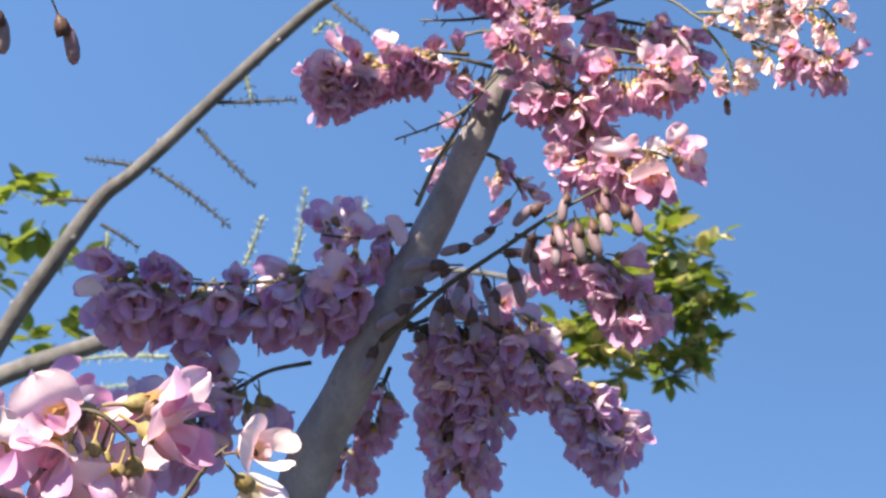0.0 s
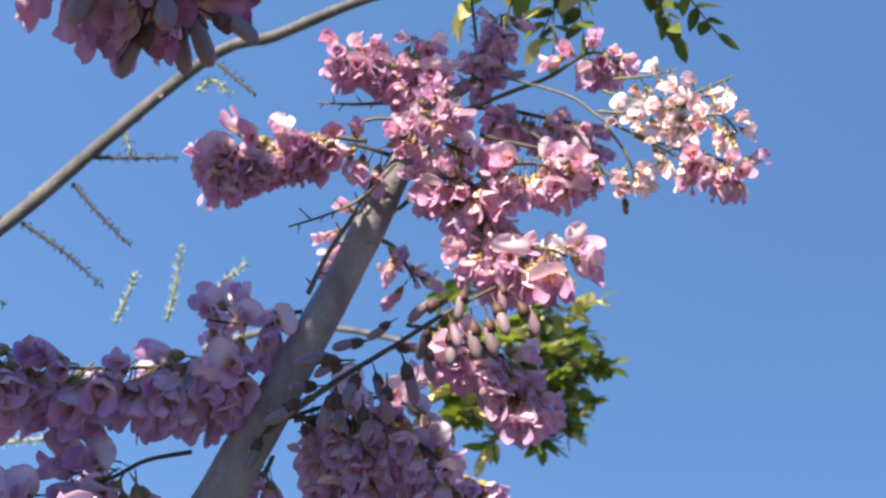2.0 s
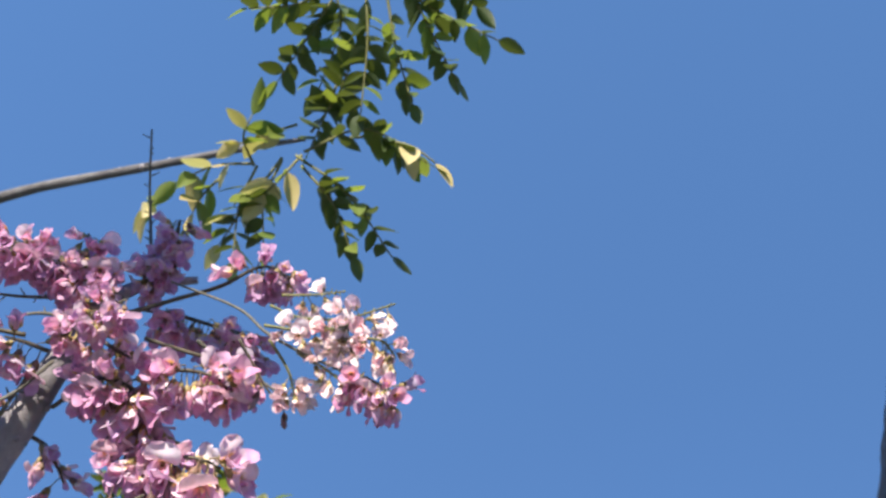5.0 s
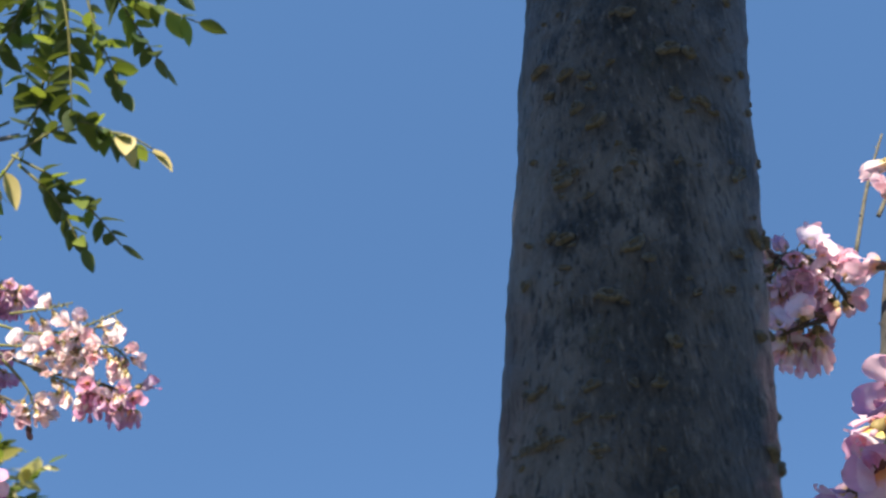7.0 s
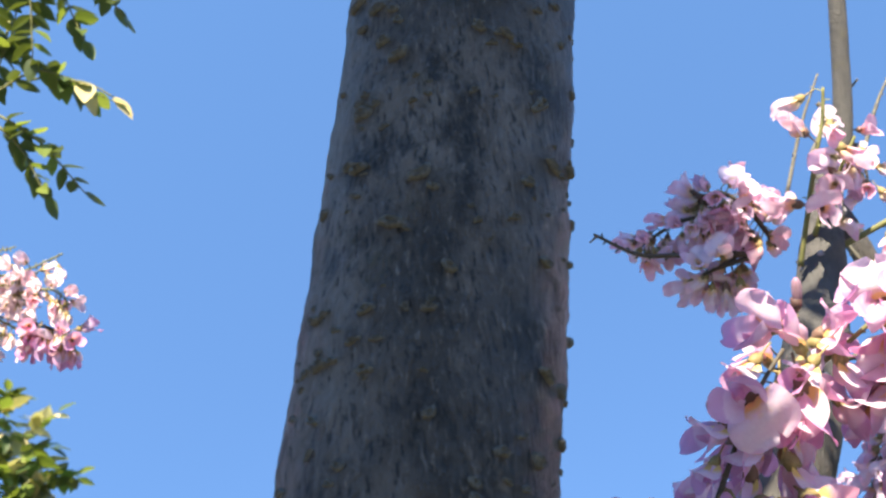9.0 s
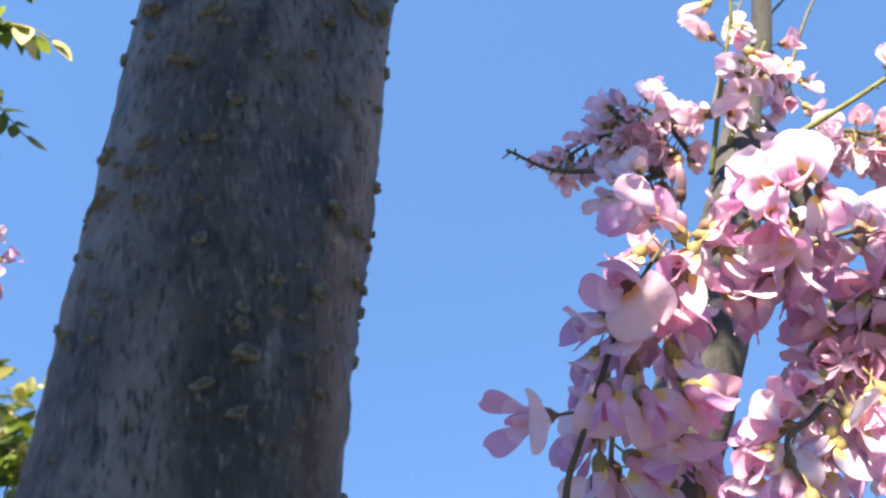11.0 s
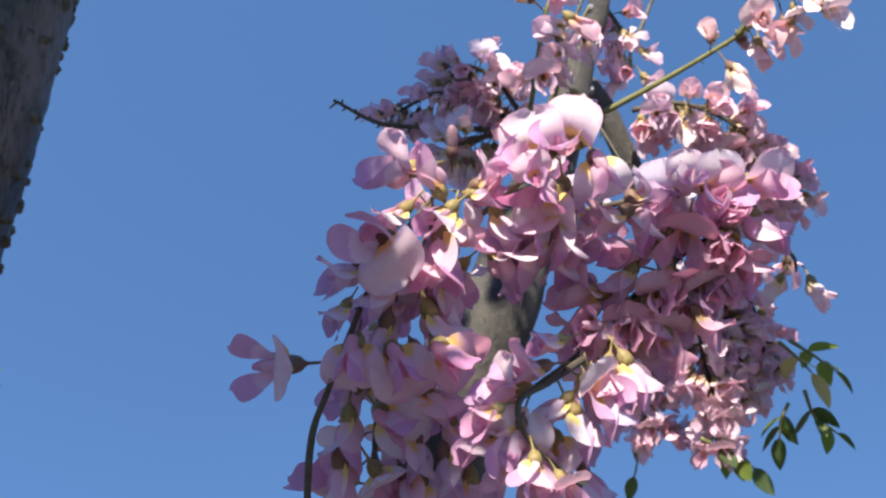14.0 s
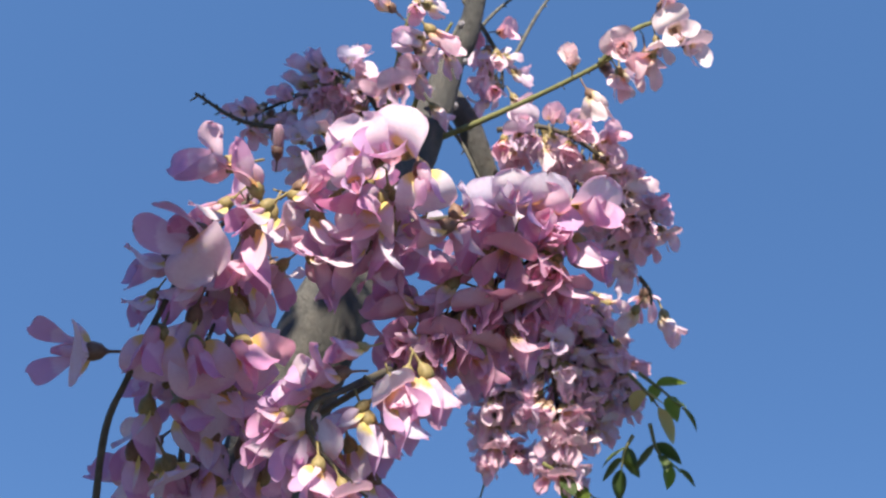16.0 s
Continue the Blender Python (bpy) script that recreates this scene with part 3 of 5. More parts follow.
stem("arching_branch", ((-0.2885, 1.4247, 1.6361), (-0.2577, 1.3776, 1.7207), (-0.2227, 1.3335, 1.7933), (-0.1908, 1.3049, 1.8543), (-0.1561, 1.2736, 1.8892), (-0.0349, 1.1833, 2.0369), (0.0113, 1.0908, 2.0356), (0.0482, 1.0076, 2.0343),
     (0.0792, 0.9358, 2.0267), (0.1130, 0.8481, 2.0139), (0.1330, 0.7879, 2.0033), (0.1485, 0.7360, 1.9909)),
     (0.0098, 0.0092, 0.0083, 0.0075, 0.0066, 0.0052, 0.0049, 0.0042, 0.0036, 0.0030, 0.0023, 0.0015), BARK_GREY, "long arching grey branch with few leaves", "branch", 16, 8, 0.06, 0.2)
stem("low_branch", ((-0.2852, 1.4728, 1.6840), (-0.2405, 1.4534, 1.7082), (-0.1903, 1.4430, 1.7341), (-0.1338, 1.4308, 1.7605), (-0.0349, 1.4368, 1.7979)), (0.0108, 0.0102, 0.0096, 0.0088, 0.0065), BARK_GREY, "grey branch far behind the blossom", "branch", 12, 8, 0.05)
stem("far_branch", ((0.1298, 1.8505, 1.9549), (0.1821, 1.8218, 1.9801), (0.2546, 1.7766, 1.9967), (0.3423, 1.7230, 1.9887), (0.4283, 1.6659, 1.9588)), (0.0056, 0.0054, 0.0048, 0.004, 0.0025), BARK_GREY, "thin bent branch that carries green leaves", "branch", 10, 8)


def scar_mesh():
    return kept("bud_scar", lathe([(-0.0006, 0.0016), (0.0004, 0.0015), (0.0010, 0.0009), (0.0012, 0.0003)], 8), BARK)


SCAR = scar_mesh()


def scarred(owner, count, seed, low, high, size=1.0, name="bud_scar"):
    """Small raised scars on a branch, between two heights."""
    pick = random.Random(seed)
    bark_of = owner.children[0].data
    for v in pick.sample([v for v in bark_of.vertices if low < v.co.z + owner.location.z < high], count):
        n = v.normal
        x = n.orthogonal().normalized()
        k = size * pick.uniform(0.5, 1.3)
        ob = part(name, SCAR, None, owner)
        ob.matrix_basis = Matrix.Translation(v.co) @ Matrix((x, n.cross(x), n)).transposed().to_4x4() @ Matrix.Scale(k, 4)


leaning = bpy.data.objects["flowering_branch"]
scarred(leaning, 26, 3, 1.5, 1.78)
scarred(bpy.data.objects["arching_branch"], 24, 4, 1.5, 2.2, 1.3)
scarred(bpy.data.objects["lichen_stem"], 20, 5, 1.5, 1.8)
tip = Vector(A_TOP) - leaning.location
way = (Vector(A_TOP) - Vector((0.0088, 0.6917, 1.7548))).normalized()
part("cut_end", tube((tip - way * 0.001, tip + way * 0.0012, tip + way * 0.003), (0.0086, 0.0084, 0.0064), 16, 2, 0.15), CALYX, leaning, "dark weathered cut end")

# ---- racemes on the leaning branch ----
HANG = "pink-lilac pea flowers in a dense raceme"
raceme(((-0.0127, 0.6743, 1.7648), (-0.0335, 0.6803, 1.7637), (-0.0560, 0.6879, 1.7582), (-0.0712, 0.6938, 1.7515), (-0.0798, 0.6988, 1.7432)), 104, HANG + " beside a grey branch", 1, 0.7, 1.7, 0.15, first=0.18)
raceme(((-0.0001, 0.6730, 1.7598), (-0.0118, 0.6755, 1.7617), (-0.0218, 0.6780, 1.7622)), 8, "few pale flowers where a raceme leaves its branch", 101, 0.62, 1.2, 0.3, first=0.1)
# shaded racemes below take the lilac petals, so part of their shade is colour
raceme(((-0.0367, 0.7425, 1.6531), (-0.0511, 0.7455, 1.6529), (-0.0868, 0.7531, 1.6466), (-0.1226, 0.7588, 1.6399), (-0.1476, 0.7609, 1.6388), (-0.1663, 0.7608, 1.6423)), 84, "pea flowers with brown calyxes hanging along a level stalk, shade painted lilac", 2, 1.04, 1.5, 0.12, first=0.08, fine="lilac")
raceme(((-0.0193, 0.7291, 1.6855), (-0.0309, 0.7327, 1.6826), (-0.0475, 0.7385, 1.6755), (-0.0660, 0.7424, 1.6742)), 13, "few pale flowers on a short stalk, shade painted lilac", 3, 0.85, 0.7, 0.5, first=0.15, fine="lilac")
raceme(((-0.0570, 0.7667, 1.6098), (-0.0785, 0.7716, 1.6022), (-0.0933, 0.7756, 1.5913), (-0.1159, 0.7801, 1.5779), (-0.1344, 0.7839, 1.5610)), 34, "flowers on a dark stalk, shade painted lilac", 4, 1.08, 0.6, 0.6, first=0.35, fine="lilac")
raceme(((-0.0118, 0.7421, 1.6306), (0.0071, 0.7357, 1.6361), (0.0229, 0.7329, 1.6280), (0.0313, 0.7349, 1.6058), (0.0327, 0.7513, 1.5682)), 94, HANG + ", with shade painted lilac", 5, 0.8, 2.0, 0.1, first=0.2, fine="lilac")
raceme(((-0.0127, 0.7413, 1.6348), (0.0092, 0.7480, 1.6264), (0.0169, 0.7508, 1.6011), (0.0266, 0.7643, 1.5640)), 52, HANG + ", turning pink below", 6, 0.78, 2.0, 0.1, first=0.2)
raceme(((0.0236, 0.7200, 1.6363), (0.0461, 0.7148, 1.6262), (0.0712, 0.7089, 1.6106), (0.0858, 0.7060, 1.5952), (0.0956, 0.7038, 1.5836)), 86, HANG + ", dark in its shaded middle", 7, 0.8, 2.0, 0.1, first=0.08, fine="lilac")
raceme(((0.0133, 0.6895, 1.7387), (0.0245, 0.6692, 1.7507), (0.0376, 0.6545, 1.7472), (0.0550, 0.6547, 1.7316), (0.0667, 0.6584, 1.7110)), 74, HANG + ", sunlit on top", 9, 0.76, 1.4, 0.25, first=0.22)
raceme(((0.0444, 0.6584, 1.7583), (0.0546, 0.6426, 1.7583), (0.0689, 0.6361, 1.7591), (0.0824, 0.6320, 1.7550)), 30, HANG + " with pale upper petals", 102, 0.66, 1.6, 0.4, first=0.1)
raceme(((0.0326, 0.6755, 1.7297), (0.0479, 0.6635, 1.7172), (0.0599, 0.6479, 1.7153), (0.0725, 0.6316, 1.7133), (0.0832, 0.6279, 1.7104)), 34, HANG + ", bright pink in the sun", 10, 0.78, 1.5, 0.5, first=0.15)
raceme(((0.0368, 0.7226, 1.6889), (0.0567, 0.7059, 1.6844), (0.0759, 0.7000, 1.6793), (0.0919, 0.6968, 1.6680), (0.1005, 0.6977, 1.6515)), 70, HANG + " before green leaves", 11, 0.8, 1.9, 0.2, first=0.15)
raceme(((0.0184, 0.7334, 1.7373), (0.0280, 0.7319, 1.7335), (0.0358, 0.7324, 1.7255), (0.0422, 0.7332, 1.7173)), 7, "shaded purple flowers behind the branch", 12, 0.66, 1.2, 0.2, fine=False)
raceme(((-0.0093, 0.7860, 1.6190), (-0.0109, 0.7995, 1.6049), (-0.0153, 0.8138, 1.5868), (-0.0180, 0.8272, 1.5683)), 39, "shaded purple flowers behind the branch", 13, 0.72, 1.1, 0.15, fine=False)
raceme(((0.0060, 0.7321, 1.7495), (-0.0028, 0.7397, 1.7367), (-0.0033, 0.7437, 1.7262)), 6, "shaded purple flowers behind the branch", 14, 0.6, 1.0, 0.15, fine=False)
raceme(((-0.0160, 0.7533, 1.6321), (0.0092, 0.7439, 1.6441), (0.0348, 0.7345, 1.6504), (0.0578, 0.7286, 1.6423)), 30, HANG + ", lilac in shade", 15, 0.78, 1.2, 0.25, first=0.12, fine=False)
pods = raceme(((-0.0263, 0.7423, 1.6217), (-0.0163, 0.7052, 1.6325), (-0.0069, 0.6790, 1.6421), (0.0104, 0.6595, 1.6566), (0.0276, 0.6448, 1.6721), (0.0496, 0.6337, 1.6888)), 12, "closed grey-pink flower buds with dark calyxes along a stalk", 8, 0.75, 1.2, 0.10, buds=5.0, first=0.06, thick=0.0017, stubs=6)
rnd = random.Random(18)
for base, tip in (((-0.0069, 0.6620, 1.6466), (-0.0359, 0.6664, 1.6398)), ((-0.0078, 0.6626, 1.6457), (-0.0254, 0.6653, 1.6355)), ((-0.0002, 0.6568, 1.6572), (-0.0203, 0.6595, 1.6488)), ((0.0079, 0.6510, 1.6683), (-0.0056, 0.6536, 1.6555)), ((-0.0232, 0.6722, 1.6285), (-0.0424, 0.6775, 1.6119)), ((-0.0127, 0.6669, 1.6363), (-0.0155, 0.6710, 1.6113)), ((-0.0003, 0.6652, 1.6322), (0.0045, 0.6668, 1.6088)), ((0.0086, 0.6594, 1.6428), (0.0128, 0.6615, 1.6182))):
    posed_flower(pods, base, tip, Vector(tip) + Vector((0, 0, 0.02)), rnd, True)
for base, tip in (((0.0122, 0.6546, 1.6544), (0.0238, 0.6552, 1.6287)), ((0.0224, 0.6496, 1.6617), (0.0290, 0.6501, 1.6399)), ((0.0291, 0.6410, 1.6821), (0.0111, 0.6460, 1.6656)), ((0.0348, 0.6370, 1.6900), (0.0342, 0.6391, 1.6688)), ((0.0399, 0.6399, 1.6775), (0.0477, 0.6413, 1.6524)), ((0.0460, 0.6377, 1.6796), (0.0551, 0.6384, 1.6554)), ((0.0506, 0.6315, 1.6945), (0.0546, 0.6318, 1.6754)), ((0.0573, 0.6321, 1.6875), (0.0725, 0.6301, 1.6672))):
    posed_flower(pods, base, tip, Vector(tip) + Vector((0.01, 0, 0.02)), rnd, True)

# ---- crown of blossom above the branch ----
raceme(((0.0146, 0.6644, 1.7911), (-0.0005, 0.6719, 1.8081), (-0.0175, 0.6744, 1.8125), (-0.0335, 0.6784, 1.8128)), 72, HANG + " at the branch's top", 20, 0.56, 1.6, 0.25, first=0.1, fine=False)
raceme(((0.0166, 0.6623, 1.7940), (0.0107, 0.6560, 1.8092), (0.0017, 0.6621, 1.8243)), 28, HANG + " above a bare twig", 103, 0.52, 1.5, 0.3, fine=False)
raceme(((0.0010, 0.6592, 1.7639), (0.0059, 0.6481, 1.7715), (0.0121, 0.6379, 1.7759), (0.0198, 0.6323, 1.7814)), 34, "pale pink flowers sitting on the cut branch top", 21, 0.46, 0.5, 0.5, first=0.02, fine=False)
raceme(((0.0158, 0.6618, 1.7726), (0.0222, 0.6521, 1.7641), (0.0341, 0.6497, 1.7602)), 12, "pale pink flowers below a cut branch top", 104, 0.5, 1.2, 0.4, fine=False)
raceme(((0.0398, 0.6712, 1.8064), (0.0437, 0.6612, 1.8217), (0.0451, 0.6528, 1.8351), (0.0435, 0.6478, 1.8441)), 46, HANG + " round an upright stalk", 22, 0.5, 1.6, 0.3, fine=False)
raceme(((0.0296, 0.6612, 1.7875), (0.0509, 0.6469, 1.7991), (0.0683, 0.6342, 1.8085), (0.0819, 0.6213, 1.8198), (0.0975, 0.6138, 1.8194)), 28, HANG + " on a dark stalk", 23, 0.58, 1.7, 0.25, first=0.66, fine=False)
raceme(((0.0431, 0.6735, 1.7999), (0.0599, 0.6668, 1.8002), (0.0800, 0.6595, 1.7979), (0.0972, 0.6531, 1.7952), (0.1052, 0.6541, 1.7861)), 52, HANG + ", half in shade", 24, 0.56, 1.8, 0.2, first=0.1, fine=False)
raceme(((0.0433, 0.6609, 1.7783), (0.0623, 0.6448, 1.7714), (0.0814, 0.6374, 1.7693), (0.0967, 0.6320, 1.7657)), 18, "pink flowers on a dark thin stalk", 25, 0.56, 1.7, 0.15, first=0.55, fine=False)
raceme(((0.0211, 0.6929, 1.7765), (0.0313, 0.6923, 1.7707), (0.0391, 0.6930, 1.7631)), 12, "dusky flowers behind the blossom", 105, 0.52, 1.1, 0.2, fine=False)
PALE = "pink flowers on a thin twig, painted pale for sunlight"
stem("blossom_twig", ((0.0430, 0.6399, 1.8033), (0.0699, 0.6136, 1.7885), (0.0831, 0.5990, 1.7730), (0.1044, 0.5830, 1.7605), (0.1240, 0.5659, 1.7516)), (0.0006, 0.0007, 0.0008, 0.0007, 0.0005), TWIG, "thin grey twig that carries pale flowers", "twig", 8, 8)
raceme(((0.0825, 0.6021, 1.7902), (0.0955, 0.5892, 1.7830), (0.1103, 0.5704, 1.7819), (0.1233, 0.5492, 1.7865)), 6, PALE, 26, 0.41, 0.6, 0.5, first=0.25, green=True, stubs=26, thick=0.0008, fine="pale")
raceme(((0.0852, 0.5966, 1.7949), (0.0981, 0.5853, 1.7958), (0.1067, 0.5712, 1.7955)), 4, PALE, 27, 0.41, 0.5, 0.5, first=0.3, green=True, stubs=14, thick=0.0007, fine="pale")
raceme(((0.0836, 0.6074, 1.7813), (0.0941, 0.5939, 1.7779), (0.1057, 0.5778, 1.7768), (0.1173, 0.5654, 1.7809)), 22, PALE, 28, 0.41, 0.8, 0.5, first=0.25, green=True, stubs=8, thick=0.0009, fine="pale")
raceme(((0.1065, 0.5828, 1.7688), (0.1136, 0.5684, 1.7705), (0.1221, 0.5557, 1.7683), (0.1301, 0.5541, 1.7612)), 21, PALE, 29, 0.41, 0.9, 0.5, first=0.1, green=True, stubs=8, thick=0.0009, fine="pale")
raceme(((0.1164, 0.5755, 1.7572), (0.1240, 0.5659, 1.7516), (0.1330, 0.5560, 1.7446)), 20, "dusky pink flowers at a twig's end", 30, 0.54, 1.3, 0.3, first=0.1, thick=0.0009, fine=False)
raceme(((0.0839, 0.5998, 1.7710), (0.0965, 0.5988, 1.7576), (0.1039, 0.6014, 1.7454)), 9, PALE, 31, 0.41, 1.0, 0.5, first=0.5, green=True, stubs=6, thick=0.0008, fine="pale")
raceme(((0.0967, 0.5928, 1.7659), (0.1077, 0.5825, 1.7574), (0.1166, 0.5742, 1.7484)), 12, PALE, 32, 0.41, 1.1, 0.5, first=0.2, green=True, stubs=5, thick=0.0009, fine="pale")
raceme(((0.0761, 0.6182, 1.7747), (0.0873, 0.6177, 1.7624), (0.0965, 0.6171, 1.7525), (0.1059, 0.6146, 1.7452)), 3, "dark dried buds on a thin twig", 33, 0.50, 0.4, 0.3, buds=2.0, stubs=8, thick=0.0008, fine=False)

# ---- bare twigs ----
BARE = "thin bare twig set with short flower stubs"
bare_twig(((0.0018, 0.6677, 1.7535), (-0.0125, 0.6709, 1.7322), (-0.0273, 0.6755, 1.7209), (-0.0449, 0.6804, 1.7114)), 1, BARE, 0.008, 0.006)
bare_twig(((-0.0008, 0.6835, 1.7942), (-0.0171, 0.6905, 1.7914), (-0.0365, 0.6980, 1.7900)), 2, BARE, 0.006, 0.005)
bare_twig(((0.0047, 0.6673, 1.7781), (-0.0090, 0.6723, 1.7779), (-0.0229, 0.6792, 1.7729)), 3, BARE, 0.004, 0.012)
bare_twig(((-0.0232, 0.7073, 1.6887), (-0.0196, 0.6936, 1.7071), (-0.0129, 0.6844, 1.7244), (-0.0068, 0.6744, 1.7443)), 4, BARE, 0.008, 0.006, 0.0014)
bare_twig(((0.0394, 0.6633, 1.8196), (0.0326, 0.6572, 1.8352), (0.0228, 0.6479, 1.8588), (0.0139, 0.6375, 1.8837)), 5, BARE, 0.005, 0.005)
bare_twig(((0.0649, 0.6451, 1.7796), (0.0869, 0.6417, 1.7683), (0.1013, 0.6375, 1.7658), (0.1146, 0.6309, 1.7574)), 6, BARE, 0.005, 0.006)
ARCH = "dark scaly bare twig on the arching branch"
for i, (a, b, c) in enumerate((
        ((-0.1173, 1.2530, 1.9216), (-0.0875, 1.2440, 1.8941), (-0.0575, 1.2341, 1.8691)), ((-0.1516, 1.2749, 1.8821), (-0.1112, 1.2616, 1.8596), (-0.0723, 1.2505, 1.8314)), ((-0.1634, 1.2778, 1.8822), (-0.1867, 1.2834, 1.8831), (-0.2125, 1.2896, 1.8837)),
        ((-0.1042, 1.2413, 1.9465), (-0.0717, 1.2316, 1.9513), (-0.0333, 1.2200, 1.9572)), ((-0.1871, 1.3120, 1.8307), (-0.1691, 1.3099, 1.8235), (-0.1489, 1.3084, 1.8131)), ((-0.2003, 1.3087, 1.8501), (-0.2259, 1.3158, 1.8482), (-0.2508, 1.3237, 1.8433)),
        ((-0.0221, 1.1636, 2.0322), (-0.0052, 1.1496, 2.0143), (0.0109, 1.1350, 1.9980)))):
    bare_twig((a, b, c), 40 + i, ARCH, 0.0055, 0.0020, 0.0018, TWIG_DARK)
PALER = "pale green scaly twig far behind the blossom"
for i, (a, b, c) in enumerate((
        ((-0.0358, 1.4438, 1.8550), (-0.0311, 1.4327, 1.8789), (-0.0269, 1.4201, 1.9072)), ((0.0129, 1.4232, 1.8629), (0.0134, 1.4103, 1.8952), (0.0096, 1.3948, 1.9381)), ((0.0467, 1.4034, 1.8824), (0.0575, 1.3903, 1.9059), (0.0755, 1.3756, 1.9269)),
        ((-0.0822, 1.2545, 1.9878), (-0.0771, 1.2574, 1.9753), (-0.0704, 1.2598, 1.9631)), ((-0.0319, 1.1902, 2.0125), (-0.0214, 1.1837, 2.0238), (-0.0058, 1.1732, 2.0112)), ((-0.0901, 1.5478, 1.7673), (-0.1437, 1.5629, 1.7623), (-0.2019, 1.5817, 1.7495)), ((-0.0503, 1.5435, 1.7503), (-0.1082, 1.5627, 1.7364), (-0.1842, 1.5867, 1.7216)),
        ((-0.1806, 1.4305, 1.8604), (-0.1762, 1.4368, 1.8385), (-0.1741, 1.4437, 1.8163)))):
    bare_twig((a, b, c), 60 + i, PALER, 0.0075, 0.0017, 0.0019, TWIG_PALE)

# ---- leaves at the end of the arching branch ----
GREEN = "green compound leaf with oval leaflets"
MIXED = "compound leaf with green and yellowed leaflets"
for i, (a, b, c, n) in enumerate((
        ((0.1376, 0.7214, 1.9654), (0.1691, 0.7018, 1.9404), (0.2008, 0.6913, 1.9024), 5), ((0.1426, 0.7213, 1.9597), (0.1645, 0.7102, 1.9338), (0.1815, 0.7075, 1.9017), 5), ((0.1410, 0.7169, 1.9678), (0.1638, 0.6801, 1.9774), (0.1980, 0.6565, 1.9552), 5),
        ((0.1345, 0.7344, 1.9667), (0.1315, 0.7444, 1.9397), (0.1381, 0.7484, 1.9102), 3), ((0.1230, 0.7464, 1.9630), (0.1201, 0.7563, 1.9360), (0.1264, 0.7651, 1.9001), 4))):
    pinnate_leaf((a, b, c), n + 2, 0.0195, GREEN + " on a grey branch", 100 + i, (LEAF, LEAF, LEAF, LEAF_FRESH), 0.08)
for i, (a, b, c, n) in enumerate((
        ((0.1456, 0.7218, 1.9877), (0.1483, 0.6949, 2.0066), (0.1421, 0.6644, 2.0412), 6), ((0.1363, 0.6555, 2.0606), (0.1454, 0.6604, 2.0269), (0.1549, 0.6736, 1.9810), 6), ((0.1426, 0.6433, 2.0706), (0.1689, 0.6269, 2.0472), (0.2058, 0.6014, 2.0244), 5),
        ((0.1562, 0.6364, 2.0646), (0.1737, 0.6320, 2.0344), (0.1953, 0.6272, 2.0000), 5), ((0.1282, 0.6758, 2.0734), (0.1209, 0.6926, 2.0419), (0.1120, 0.7127, 2.0075), 6), ((0.1315, 0.6683, 2.0801), (0.1092, 0.6909, 2.0579), (0.0810, 0.7090, 2.0489), 6))):
    pinnate_leaf((a, b, c), n + 2, 0.0195, GREEN + " on a grey branch", 105 + i, (LEAF, LEAF, LEAF, LEAF_FRESH), 0.08)
for i, (a, b, c, n) in enumerate((
        ((0.1523, 0.6578, 2.0709), (0.1669, 0.6607, 2.0336), (0.1841, 0.6611, 1.9970), 5), ((0.1477, 0.6967, 2.0209), (0.1463, 0.7036, 1.9967), (0.1432, 0.7139, 1.9695), 4), ((0.1636, 0.7006, 1.9808), (0.1773, 0.6806, 1.9772), (0.1898, 0.6707, 1.9606), 3),
        ((0.1241, 0.6848, 2.0815), (0.1397, 0.6905, 2.0552), (0.1429, 0.7160, 2.0152), 6), ((0.1658, 0.6269, 2.0830), (0.1786, 0.6175, 2.0654), (0.1946, 0.6132, 2.0529), 4))):
    pinnate_leaf((a, b, c), n + 2, 0.0195, GREEN + " on a grey branch", 111 + i, (LEAF, LEAF, LEAF, LEAF_FRESH), 0.08)
for i, (a, b, c, n) in enumerate((
        ((0.1237, 0.7531, 1.9686), (0.1017, 0.7643, 1.9622), (0.0830, 0.7784, 1.9478), 3), ((0.1113, 0.7671, 1.9632), (0.1021, 0.7755, 1.9458), (0.0980, 0.7784, 1.9304), 2), ((0.1395, 0.7318, 1.9966), (0.1256, 0.7387, 1.9870), (0.1096, 0.7483, 1.9757), 2),
        ((0.0877, 0.8002, 1.9596), (0.0803, 0.8049, 1.9455), (0.0772, 0.8058, 1.9317), 2),
        ((0.1432, 0.7247, 1.9702), (0.1352, 0.7322, 1.9529), (0.1303, 0.7431, 1.9429), 2), ((0.1215, 0.7476, 1.9629), (0.1071, 0.7397, 1.9747), (0.1066, 0.7310, 1.9878), 2), ((0.1339, 0.7337, 1.9683), (0.1227, 0.7564, 1.9328), (0.1187, 0.7736, 1.9131), 3), ((0.1745, 0.6756, 1.9713), (0.1862, 0.6597, 1.9644), (0.2021, 0.6530, 1.9554), 1))):
    pinnate_leaf((a, b, c), n, 0.025, MIXED + " on a grey branch", 130 + i, (LEAF_FRESH, LEAF_YELLOW, LEAF_YELLOW), 0.5)

# ---- far leaves ----
rnd = random.Random(7)
middle, across, tall = Vector((0.5010, 1.6515, 1.9615)), Vector((0.6027, 1.6104, 1.9733)), Vector((0.4759, 1.6195, 2.0656))
ax, az = across - middle, tall - middle
ay = ax.cross(az).normalized() * 0.08
